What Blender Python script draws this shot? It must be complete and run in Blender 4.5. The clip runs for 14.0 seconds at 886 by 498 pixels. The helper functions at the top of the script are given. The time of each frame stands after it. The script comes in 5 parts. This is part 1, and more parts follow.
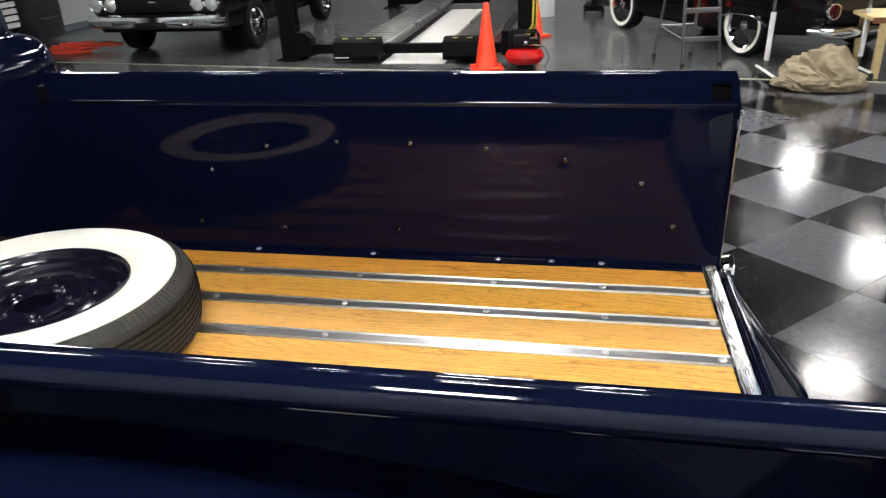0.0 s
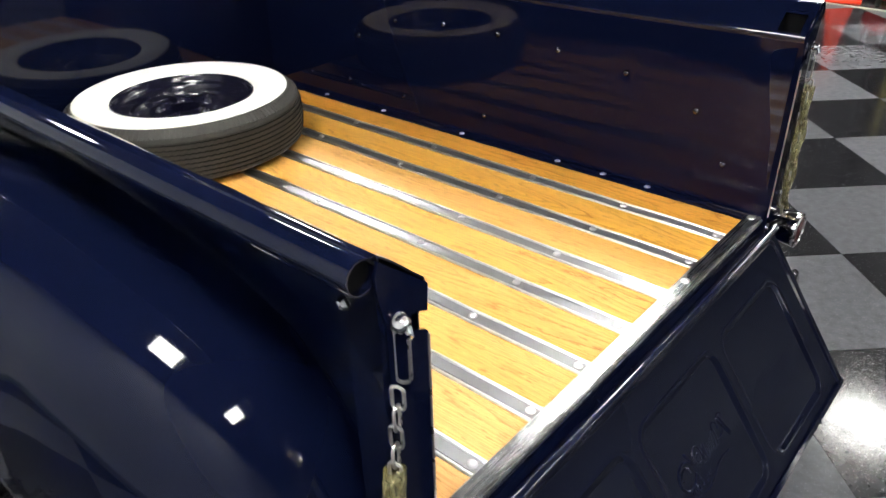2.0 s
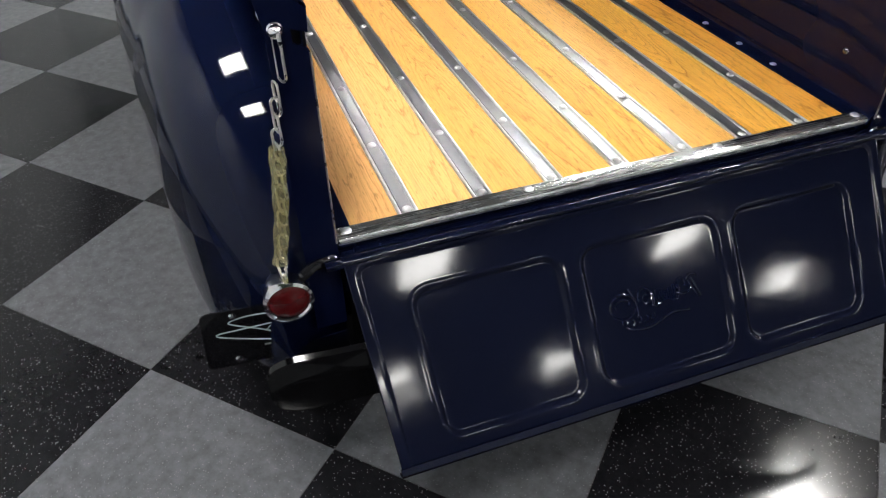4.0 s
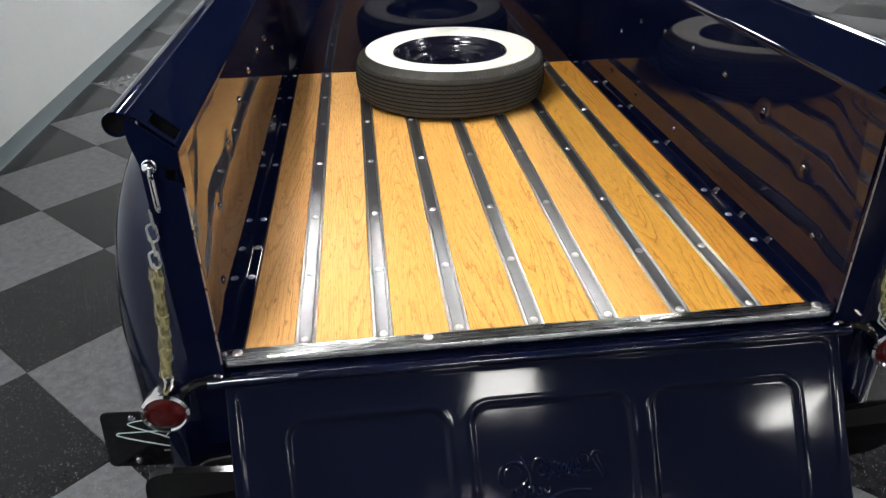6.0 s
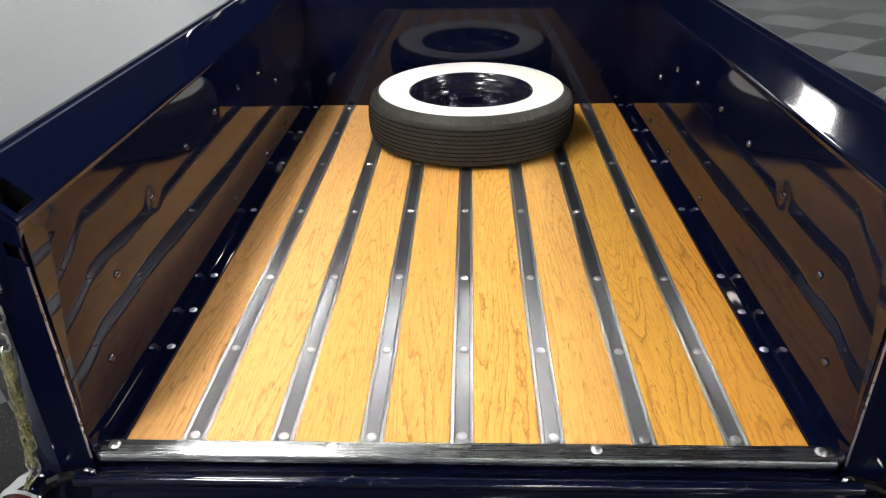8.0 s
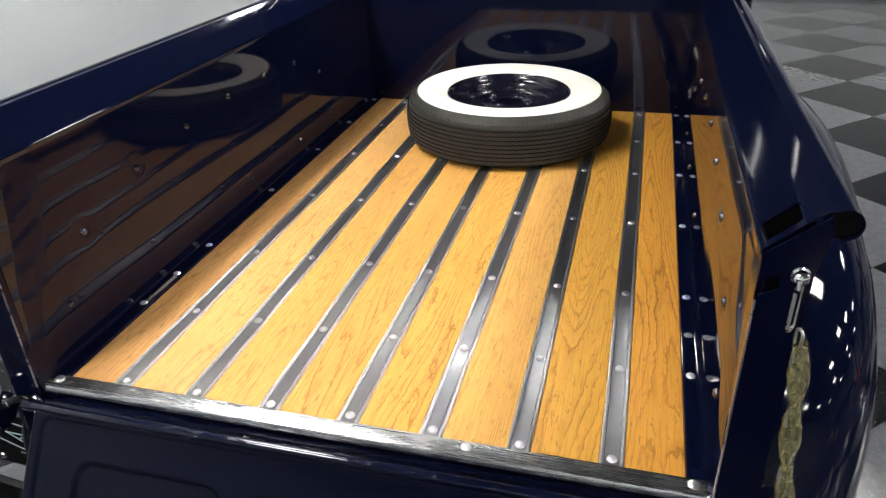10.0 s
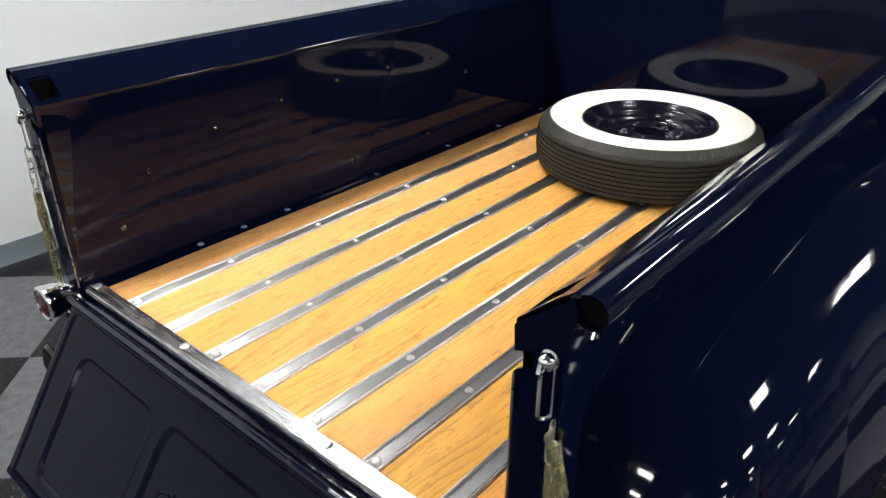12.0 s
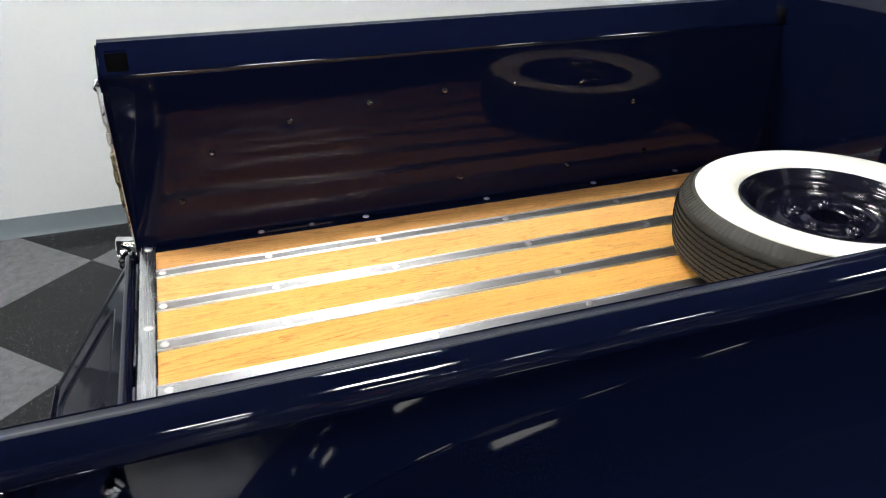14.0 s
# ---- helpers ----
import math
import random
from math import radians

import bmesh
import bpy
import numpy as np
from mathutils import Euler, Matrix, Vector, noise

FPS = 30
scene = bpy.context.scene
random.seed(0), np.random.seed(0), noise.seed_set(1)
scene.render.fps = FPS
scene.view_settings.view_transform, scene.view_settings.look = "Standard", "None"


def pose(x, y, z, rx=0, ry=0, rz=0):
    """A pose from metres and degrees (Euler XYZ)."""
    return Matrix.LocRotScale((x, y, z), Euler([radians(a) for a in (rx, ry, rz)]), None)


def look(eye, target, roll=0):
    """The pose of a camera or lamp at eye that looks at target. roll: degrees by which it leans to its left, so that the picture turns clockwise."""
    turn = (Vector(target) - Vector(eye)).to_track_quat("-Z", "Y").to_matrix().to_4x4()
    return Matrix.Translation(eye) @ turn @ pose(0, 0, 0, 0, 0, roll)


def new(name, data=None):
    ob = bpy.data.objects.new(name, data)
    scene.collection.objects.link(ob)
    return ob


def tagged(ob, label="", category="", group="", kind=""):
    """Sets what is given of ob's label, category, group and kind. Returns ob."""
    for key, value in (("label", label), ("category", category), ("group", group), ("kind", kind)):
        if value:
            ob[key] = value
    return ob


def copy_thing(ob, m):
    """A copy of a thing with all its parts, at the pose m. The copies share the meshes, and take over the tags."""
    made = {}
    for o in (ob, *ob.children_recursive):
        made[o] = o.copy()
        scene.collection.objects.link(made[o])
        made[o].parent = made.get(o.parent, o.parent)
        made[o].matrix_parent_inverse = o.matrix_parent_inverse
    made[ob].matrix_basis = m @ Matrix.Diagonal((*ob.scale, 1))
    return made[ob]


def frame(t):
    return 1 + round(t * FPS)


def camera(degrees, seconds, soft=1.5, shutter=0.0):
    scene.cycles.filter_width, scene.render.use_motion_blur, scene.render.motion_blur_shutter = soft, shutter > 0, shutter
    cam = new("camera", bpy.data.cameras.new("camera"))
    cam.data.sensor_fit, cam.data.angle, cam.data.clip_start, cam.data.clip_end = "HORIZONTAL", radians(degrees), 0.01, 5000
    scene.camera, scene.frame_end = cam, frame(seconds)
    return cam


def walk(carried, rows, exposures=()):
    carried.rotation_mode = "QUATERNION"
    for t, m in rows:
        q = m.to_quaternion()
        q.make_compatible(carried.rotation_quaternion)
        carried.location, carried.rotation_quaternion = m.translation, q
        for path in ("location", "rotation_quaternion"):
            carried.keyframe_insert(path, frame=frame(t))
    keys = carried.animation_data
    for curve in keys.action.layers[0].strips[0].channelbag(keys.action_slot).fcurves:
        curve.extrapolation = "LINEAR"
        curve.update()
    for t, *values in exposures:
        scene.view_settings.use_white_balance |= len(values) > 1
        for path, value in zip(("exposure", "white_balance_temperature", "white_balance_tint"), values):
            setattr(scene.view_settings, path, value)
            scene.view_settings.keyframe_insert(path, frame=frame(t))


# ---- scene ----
cam = camera(62.5, 14.0, soft=1.15, shutter=0.3)
PATH = [
    (0, (-0.081, -1.286, 1.623), (-0.431, 0.496, 0.785), -2.33),
    (0.5, (0.153, -1.265, 1.619), (-0.407, 0.465, 0.785), -2.28),
    (1, (0.373, -1.237, 1.615), (-0.422, 0.399, 0.783), -2.23),
    (1.5, (0.594, -1.194, 1.587), (-0.400, 0.286, 0.682), -1.75),
    (2, (0.787, -1.133, 1.592), (-0.359, 0.159, 0.583), -1.58),
    (2.5, (0.965, -1.067, 1.593), (-0.292, 0.005, 0.465), -1.46),
    (3, (1.132, -0.991, 1.590), (-0.201, -0.143, 0.363), -1.74),
    (3.5, (1.270, -0.906, 1.570), (-0.125, -0.243, 0.299), -1.21),
    (4, (1.394, -0.803, 1.561), (-0.065, -0.292, 0.292), -1.12),
    (4.5, (1.494, -0.682, 1.568), (-0.038, -0.292, 0.343), -1.43),
    (5, (1.547, -0.559, 1.584), (-0.066, -0.258, 0.441), -1.55),
    (5.5, (1.542, -0.441, 1.595), (-0.143, -0.201, 0.545), -1.17),
    (6, (1.496, -0.320, 1.605), (-0.229, -0.140, 0.610), -1.18),
    (6.5, (1.417, -0.220, 1.615), (-0.337, -0.129, 0.659), -1.30),
    (7, (1.335, -0.136, 1.613), (-0.421, -0.111, 0.657), -1.16),
    (7.5, (1.277, -0.060, 1.615), (-0.478, -0.117, 0.658), -1.11),
    (8, (1.235, 0.016, 1.614), (-0.518, -0.060, 0.656), -1.18),
    (8.5, (1.229, 0.088, 1.613), (-0.522, -0.058, 0.658), -1.10),
    (9, (1.229, 0.184, 1.613), (-0.515, -0.031, 0.657), -1.11),
    (9.5, (1.229, 0.310, 1.616), (-0.497, -0.013, 0.658), -1.47),
    (10, (1.222, 0.458, 1.619), (-0.472, -0.011, 0.666), -1.67),
    (10.5, (1.207, 0.618, 1.617), (-0.447, -0.004, 0.680), -1.17),
    (11, (1.160, 0.778, 1.613), (-0.434, -0.003, 0.691), -0.38),
    (11.5, (1.039, 0.926, 1.604), (-0.441, -0.054, 0.683), -0.25),
    (12, (0.899, 1.028, 1.612), (-0.440, -0.130, 0.681), -0.04),
    (12.5, (0.737, 1.114, 1.616), (-0.415, -0.224, 0.676), 0.14),
    (13, (0.546, 1.170, 1.596), (-0.409, -0.323, 0.668), 0.20),
    (13.5, (0.328, 1.206, 1.603), (-0.423, -0.392, 0.660), 0.10),
    (14, (0.130, 1.228, 1.609), (-0.462, -0.431, 0.663), 0.10),
]
walk(cam, [(t, look(eye, target, roll)) for t, eye, target, roll in PATH], [(0, -0.02), (1, 0.22), (2, 0.25), (3, 0.12), (4.5, 0.06), (6, 0.04), (8.5, 0.05), (11, 0.08), (13, 0.06), (14, 0.08)])

# ---- world ----
world = bpy.data.worlds.new("world")
scene.world = world
world.use_nodes = True
wn = world.node_tree.nodes["Background"]
wn.inputs["Color"].default_value = (0.75, 0.8, 0.9, 1)
wn.inputs["Strength"].default_value = 0.02
LIGHT = 98.0
CEIL = 3.4


# ---- materials ----
class Mat:
    """A small node-material builder."""

    def __init__(self, name, color=(0.5, 0.5, 0.5), rough=0.5, metal=0.0, coat=0.0, coat_rough=0.03, spec=0.5):
        self.m = bpy.data.materials.new(name)
        self.m.use_nodes = True
        self.t = self.m.node_tree
        self.b = self.t.nodes["Principled BSDF"]
        self.set("Base Color", (*color, 1))
        self.set("Roughness", rough)
        self.set("Metallic", metal)
        self.set("Coat Weight", coat)
        self.set("Coat Roughness", coat_rough)
        self.set("Specular IOR Level", spec)

    def set(self, key, value):
        self.b.inputs[key].default_value = value

    def node(self, kind, **inputs):
        n = self.t.nodes.new(kind)
        for k, v in inputs.items():
            key = k.replace("_", " ")
            if hasattr(v, "is_output"):
                self.t.links.new(v, n.inputs[key])
            else:
                n.inputs[key].default_value = v
        return n

    def link(self, out, key):
        self.t.links.new(out, self.b.inputs[key])

    def coords(self, scale=(1, 1, 1), kind="Object", shift=None):
        tc = self.node("ShaderNodeTexCoord")
        mp = self.node("ShaderNodeMapping", Vector=tc.outputs[kind], Scale=scale)
        if shift is not None:
            self.t.links.new(shift, mp.inputs["Location"])
        return mp.outputs["Vector"]

    def noise(self, vec, scale, detail=4.0, rough=0.55, distort=0.0):
        return self.node("ShaderNodeTexNoise", Vector=vec, Scale=scale, Detail=detail, Roughness=rough, Distortion=distort).outputs["Fac"]

    def ramp(self, fac, stops):
        n = self.node("ShaderNodeValToRGB", Fac=fac)
        while len(n.color_ramp.elements) < len(stops):
            n.color_ramp.elements.new(0.5)
        for e, (p, c) in zip(n.color_ramp.elements, stops):
            e.position = p
            e.color = (*c, 1) if len(c) == 3 else (c[0], c[0], c[0], 1)
        return n.outputs["Color"]

    def mix(self, fac, a, b, mode="MIX"):
        n = self.t.nodes.new("ShaderNodeMix")
        n.data_type, n.blend_type = "RGBA", mode
        for sock, v in ((n.inputs[0], fac), (n.inputs[6], a), (n.inputs[7], b)):
            if hasattr(v, "is_output"):
                self.t.links.new(v, sock)
            elif sock == n.inputs[0]:
                sock.default_value = v
            else:
                sock.default_value = (*v, 1)
        return n.outputs[2]

    def math(self, op, a, b=0.0):
        n = self.t.nodes.new("ShaderNodeMath")
        n.operation = op
        for sock, v in ((n.inputs[0], a), (n.inputs[1], b)):
            if hasattr(v, "is_output"):
                self.t.links.new(v, sock)
            else:
                sock.default_value = v
        return n.outputs[0]

    def bump(self, height, strength, distance=0.01, coat=False):
        n = self.node("ShaderNodeBump", Height=height, Strength=strength, Distance=distance)
        self.link(n.outputs["Normal"], "Normal")
        if coat:
            self.link(n.outputs["Normal"], "Coat Normal")
        return n

    def random(self):
        return self.node("ShaderNodeObjectInfo").outputs["Random"]


def paint(name, color, wave=0.0, rough=0.045, spec=0.3, tint=None):
    """Deep gloss enamel; wave is the unevenness of a thin sheet, in metres."""
    m = Mat(name, color, rough, spec=spec)
    if tint:
        m.set("Specular Tint", (*tint, 1))
    v = m.coords()
    dust = m.noise(v, 14, 6, 0.7)
    m.link(m.ramp(dust, [(0.4, (rough,)), (0.8, (rough + 0.035,))]), "Roughness")
    if wave:
        n2 = m.noise(m.coords((0.5, 1.0, 1.6)), 4.5, 1.0, 0.3)
        n3 = m.noise(m.coords((0.7, 1.0, 1.3)), 11.0, 0.0, 0.3)
        h = m.math("MULTIPLY", m.math("ADD", n2, m.math("MULTIPLY", n3, 0.22)), wave)
        n = m.node("ShaderNodeBump", Height=h, Strength=1.0, Distance=1.0)
        m.link(n.outputs["Normal"], "Normal")
    return m.m


NAVY_RGB = (0.0018, 0.0031, 0.0128)
NAVY = paint("navy_paint", NAVY_RGB)
NAVY_FENDER = paint("navy_paint_fender", NAVY_RGB, spec=0.21)
NAVY_WAVY = paint("navy_paint_thin_sheet", NAVY_RGB, wave=0.0006, rough=0.03, spec=0.16, tint=(1.0, 0.78, 0.60))
NAVY_PANEL = paint("navy_paint_panel", NAVY_RGB, wave=0.0004, spec=0.06, tint=(1.0, 0.85, 0.75))
NAVY_GATE = paint("navy_paint_hazed", (0.0032, 0.0042, 0.0110), wave=0.0013, rough=0.06, spec=0.11)
RIM_PAINT = paint("dark_navy_rim_enamel", (0.0052, 0.0050, 0.0135), rough=0.17, spec=0.5)


def chipped_mat():
    m = Mat("navy_paint_chipped", NAVY_RGB, 0.05)
    n = m.noise(m.coords((60, 35, 60)), 1.0, 5.0, 0.7)
    chip = m.ramp(n, [(0.70, (0.0,)), (0.73, (1.0,))])
    m.link(m.mix(chip, NAVY_RGB, (0.30, 0.29, 0.33)), "Base Color")
    m.link(m.ramp(n, [(0.45, (0.03,)), (0.72, (0.35,))]), "Roughness")
    return m.m


NAVY_CHIPPED = chipped_mat()
BLACK_PAINT = paint("black_paint", (0.004, 0.004, 0.005))
BUMPER_BLACK = paint("black_bumper_enamel", (0.002, 0.002, 0.0024), rough=0.07, spec=0.28)


def wood_mat():
    m = Mat("varnished_oak", rough=0.55, coat=0.05, coat_rough=0.36, spec=0.16)
    r = m.random()
    off = m.node("ShaderNodeCombineXYZ", X=m.math("MULTIPLY", r, 37.0), Y=m.math("MULTIPLY", r, 11.0), Z=0.0).outputs[0]
    # long cathedral figure: contour lines of a stretched, bent noise
    v = m.coords((0.62, 7.0, 1.0), "Object", off)
    field = m.noise(v, 1.0, 1.2, 0.4, 0.12)
    wob = m.noise(m.coords((16, 75, 1), "Object", off), 1.0, 4.0, 0.65)
    line = m.math("FRACT", m.math("ADD", m.math("MULTIPLY", field, 38.0), m.math("MULTIPLY", wob, 1.15)))
    late = m.ramp(line, [(0.0, (0.0,)), (0.55, (0.03,)), (0.80, (0.28,)), (0.90, (1.0,)), (0.96, (0.45,)), (1.0, (0.0,))])
    fade = m.ramp(m.noise(m.coords((2.0, 14, 1), "Object", off), 1.0, 2.0), [(0.35, (0.30,)), (0.6, (1.0,))])
    fine = m.noise(m.coords((7, 300, 40), "Object", off), 1.0, 4.0, 0.65)
    pores = m.noise(m.coords((22, 520, 60), "Object", off), 1.0, 2.0, 0.5)
    blot = m.noise(m.coords((1.5, 6, 3), "Object", off), 1.2, 3.0)
    info = m.node("ShaderNodeObjectInfo")
    tone, strong = info.outputs["Color"], info.outputs["Alpha"]
    dark = m.mix(1.0, tone, (0.41, 0.315, 0.22), "MULTIPLY")
    c = m.mix(m.math("MULTIPLY", m.math("MULTIPLY", late, fade), strong), tone, dark)
    c = m.mix(m.ramp(fine, [(0.47, (0.0,)), (0.74, (0.52,))]), c, dark)
    c = m.mix(m.ramp(blot, [(0.45, (0.0,)), (0.8, (0.22,))]), c, m.mix(1.0, tone, (0.88, 0.80, 0.62), "MULTIPLY"))
    c = m.mix(m.ramp(pores, [(0.62, (0.0,)), (0.76, (0.45,))]), c, (0.28, 0.145, 0.035))
    # short dark flecks, and one pin knot with its swirl
    fleck = m.noise(m.coords((34, 190, 1), "Object", off), 1.0, 2.5, 0.6)
    c = m.mix(m.ramp(fleck, [(0.60, (0.0,)), (0.69, (0.70,))]), c, (0.28, 0.145, 0.04))
    tc = m.node("ShaderNodeTexCoord").outputs["Object"]
    wobble = m.node("ShaderNodeVectorMath")
    wobble.operation = "SCALE"
    m.t.links.new(m.node("ShaderNodeTexNoise", Vector=tc, Scale=60.0).outputs["Color"], wobble.inputs[0])
    wobble.inputs["Scale"].default_value = 0.010
    spot = m.node("ShaderNodeMapping", Vector=tc, Location=(-0.094 * 0.7, -0.273, 0.0), Scale=(0.7, 1.0, 0.0)).outputs["Vector"]
    near = m.node("ShaderNodeVectorMath")
    near.operation = "DISTANCE"
    m.t.links.new(spot, near.inputs[0])
    m.t.links.new(wobble.outputs[0], near.inputs[1])
    c = m.mix(m.ramp(near.outputs["Value"], [(0.0022, (0.95,)), (0.0042, (0.3,)), (0.0062, (0.4,)), (0.0085, (0.0,))]), c, (0.13, 0.05, 0.015))
    m.link(c, "Base Color")
    m.bump(m.math("ADD", fine, m.math("MULTIPLY", pores, 0.6)), 0.10, 0.002)
    return m.m


def steel_mat(name, rough, base=(0.72, 0.73, 0.75), stretch=(4, 400, 400), across=None, ripple=0.0):
    """Brushed metal; across is the direction in which the brushing spreads a highlight, ripple the unevenness along a strip."""
    m = Mat(name, base, rough, 1.0)
    n = m.noise(m.coords(stretch), 1.0, 3.0, 0.6)
    n2 = m.noise(m.coords(), 9.0, 3.0)
    m.link(m.ramp(m.math("ADD", m.math("MULTIPLY", n, 0.6), m.math("MULTIPLY", n2, 0.4)), [(0.35, (rough * (0.96 if across else 0.8),)), (0.65, (rough * (1.05 if across else 1.3),))]), "Roughness")
    if across:
        m.set("Anisotropic", 0.58)
        m.link(m.node("ShaderNodeCombineXYZ", X=across[0], Y=across[1], Z=across[2]).outputs[0], "Tangent")
    if ripple:
        m.bump(m.noise(m.coords((17, 5, 1)), 1.0, 2.0, 0.6), 1.0, ripple)
    if not across:
        m.bump(n, 0.32, 0.001)
    return m.m


WOOD = wood_mat()
STAINLESS = steel_mat("brushed_stainless", 0.40, (0.42, 0.425, 0.44), across=(0, 1, 0), ripple=0.0011)
STAINLESS_EDGE = steel_mat("polished_stainless_edge", 0.36, (0.86, 0.87, 0.89), across=(0, 1, 0))
STAINLESS_SILL = steel_mat("stainless_sill", 0.27, (0.54, 0.55, 0.56), (400, 4, 400), (1, 0, 0))
BOLT_STEEL = Mat("bolt_steel", (0.84, 0.84, 0.85), 0.3, 1.0).m
GUNMETAL = Mat("gunmetal_bolt", (0.13, 0.13, 0.15), 0.2, 1.0).m
CHROME = Mat("chrome", (0.82, 0.82, 0.83), 0.06, 1.0).m
EDGE_WORN = steel_mat("worn_sheet_edge", 0.3, (0.52, 0.46, 0.45), (60, 60, 60))
ZINC = steel_mat("zinc_chain", 0.28, (0.62, 0.60, 0.56), (90, 90, 90))


def rubber_mat():
    m = Mat("tyre_rubber", (0.022, 0.022, 0.021), 0.62, spec=0.35)
    n = m.noise(m.coords(), 22, 5, 0.7)
    m.link(m.ramp(n, [(0.3, (0.021, 0.0205, 0.018)), (0.7, (0.038, 0.0365, 0.031))]), "Base Color")
    m.bump(m.noise(m.coords(), 300, 3), 0.12, 0.002)
    return m.m


RUBBER = rubber_mat()
RUBBER_DARK = Mat("dark_tyre_rubber", (0.008, 0.008, 0.008), 0.6, spec=0.15).m
# near-black that puts the shade of tread grooves and hub hole into colour
RECESS_SHADE = Mat("recess_shade", (0.004, 0.004, 0.004), 0.8, spec=0.2).m


def whitewall_mat():
    m = Mat("whitewall_rubber", (0.82, 0.80, 0.70), 0.5)
    n = m.noise(m.coords(), 9, 6, 0.65)
    m.link(m.ramp(n, [(0.3, (0.78, 0.765, 0.67)), (0.6, (0.84, 0.835, 0.765))]), "Base Color")
    m.bump(m.noise(m.coords(), 180, 3), 0.05, 0.002)
    return m.m


WHITEWALL = whitewall_mat()


def tile_mat(name, base, fleck, amount):
    m = Mat(name, base, 0.1, spec=0.16)
    r = m.random()
    off = m.node("ShaderNodeCombineXYZ", X=m.math("MULTIPLY", r, 19.0), Y=m.math("MULTIPLY", r, 7.0), Z=0.0).outputs[0]
    v = m.coords((1, 1, 1), "Object", off)
    mott = m.noise(v, 26, 5, 0.7)
    c = m.ramp(mott, [(0.3, tuple(x * 0.75 for x in base)), (0.7, tuple(min(1, x * 1.22) for x in base))])
    vor = m.node("ShaderNodeTexVoronoi", Vector=v, Scale=125.0, Randomness=1.0)
    size = m.noise(v, 150, 2)
    spot = m.ramp(m.math("ADD", vor.outputs["Distance"], m.math("MULTIPLY", size, 0.55)), [(amount, (1.0,)), (amount + 0.05, (0.0,))])
    c = m.mix(m.math("MULTIPLY", spot, 0.6), c, fleck)
    tone = m.ramp(r, [(0.0, (0.88, 0.88, 0.88)), (1.0, (1.08, 1.08, 1.08))])
    c = m.mix(1.0, c, tone, "MULTIPLY")
    m.link(c, "Base Color")
    scuff = m.noise(m.coords((1, 1, 1), "Object", off), 5.0, 6, 0.7)
    m.link(m.ramp(scuff, [(0.35, (0.10,)), (0.75, (0.21,))]), "Roughness")
    m.bump(m.noise(v, 3.0, 2), 0.12, 0.004)
    return m.m


TILE_DARK = tile_mat("dark_vinyl_tile", (0.0075, 0.0075, 0.009), (0.38, 0.38, 0.40), 0.38)
TILE_LIGHT = tile_mat("grey_vinyl_tile", (0.079, 0.082, 0.089), (0.22, 0.22, 0.23), 0.38)


def concrete_mat():
    m = Mat("polished_concrete", (0.16, 0.16, 0.16), 0.2, spec=0.45)
    v = m.coords()
    a = m.noise(v, 0.8, 6, 0.6)
    b = m.noise(v, 4, 8, 0.7)
    c = m.ramp(m.math("ADD", m.math("MULTIPLY", a, 0.7), m.math("MULTIPLY", b, 0.3)), [(0.3, (0.034, 0.035, 0.037)), (0.5, (0.062, 0.063, 0.065)), (0.72, (0.115, 0.117, 0.120))])
    m.link(c, "Base Color")
    m.link(m.ramp(b, [(0.3, (0.17,)), (0.7, (0.27,))]), "Roughness")
    return m.m


CONCRETE = concrete_mat()


def wall_mat(name, base, rough=0.6):
    m = Mat(name, base, rough)
    n = m.noise(m.coords(), 0.7, 4)
    m.link(m.ramp(n, [(0.3, tuple(x * 0.95 for x in base)), (0.7, base)]), "Base Color")
    m.bump(m.noise(m.coords(), 220, 3), 0.08, 0.002)
    return m.m


WALL = wall_mat("white_wall_paint", (0.56, 0.592, 0.605))
CEILING = wall_mat("dark_ceiling_paint", (0.055, 0.056, 0.06), 0.8)
BASE_GREY = wall_mat("grey_vinyl_base", (0.13, 0.16, 0.18), 0.45)
PLASTIC_BLACK = Mat("black_plastic", (0.004, 0.004, 0.0045), 0.45, spec=0.2).m
STEEL_BLACK = Mat("black_powder_coat", (0.003, 0.003, 0.0035), 0.6, spec=0.06).m
RED_LENS = Mat("red_lens", (0.042, 0.001, 0.0016), 0.2, coat=0.3, spec=0.3).m
GLASS_DARK = Mat("dark_glass", (0.01, 0.012, 0.014), 0.03, coat=1.0).m
ORANGE = Mat("orange_cone_plastic", (0.78, 0.045, 0.012), 0.5).m
RED_PAINT = paint("red_tank_paint", (0.42, 0.008, 0.008))
ALU = steel_mat("brushed_aluminium", 0.4, (0.22, 0.225, 0.23))
WHITE_MATTE = Mat("white_powder_coat", (0.75, 0.75, 0.74), 0.4).m
YELLOW = Mat("yellow_mark", (0.42, 0.36, 0.04), 0.5).m


def emit_mat(name, color, strength):
    m = Mat(name, (0.9, 0.9, 0.9), 0.5)
    m.set("Emission Color", (*color, 1))
    m.set("Emission Strength", strength)
    return m.m


LAMP = emit_mat("lit_diffuser", (1.0, 0.985, 0.95), LIGHT)


# ---- mesh helpers ----
def finish(ob, bm, material, smooth=True):
    bmesh.ops.recalc_face_normals(bm, faces=bm.faces)
    bm.to_mesh(ob.data)
    bm.free()
    if smooth:
        for p in ob.data.polygons:
            p.use_smooth = True
        ob.data.set_sharp_from_angle(angle=radians(35 if smooth is True else smooth))
    ob.data.materials.append(material)
    return ob


def part(name, bm, material, parent=None, label="", smooth=True):
    """One mesh object from a bmesh, under a thing or a part."""
    ob = finish(new(name, bpy.data.meshes.new(name)), bm, material, smooth)
    if parent is not None:
        ob.parent = parent
    return tagged(ob, label)


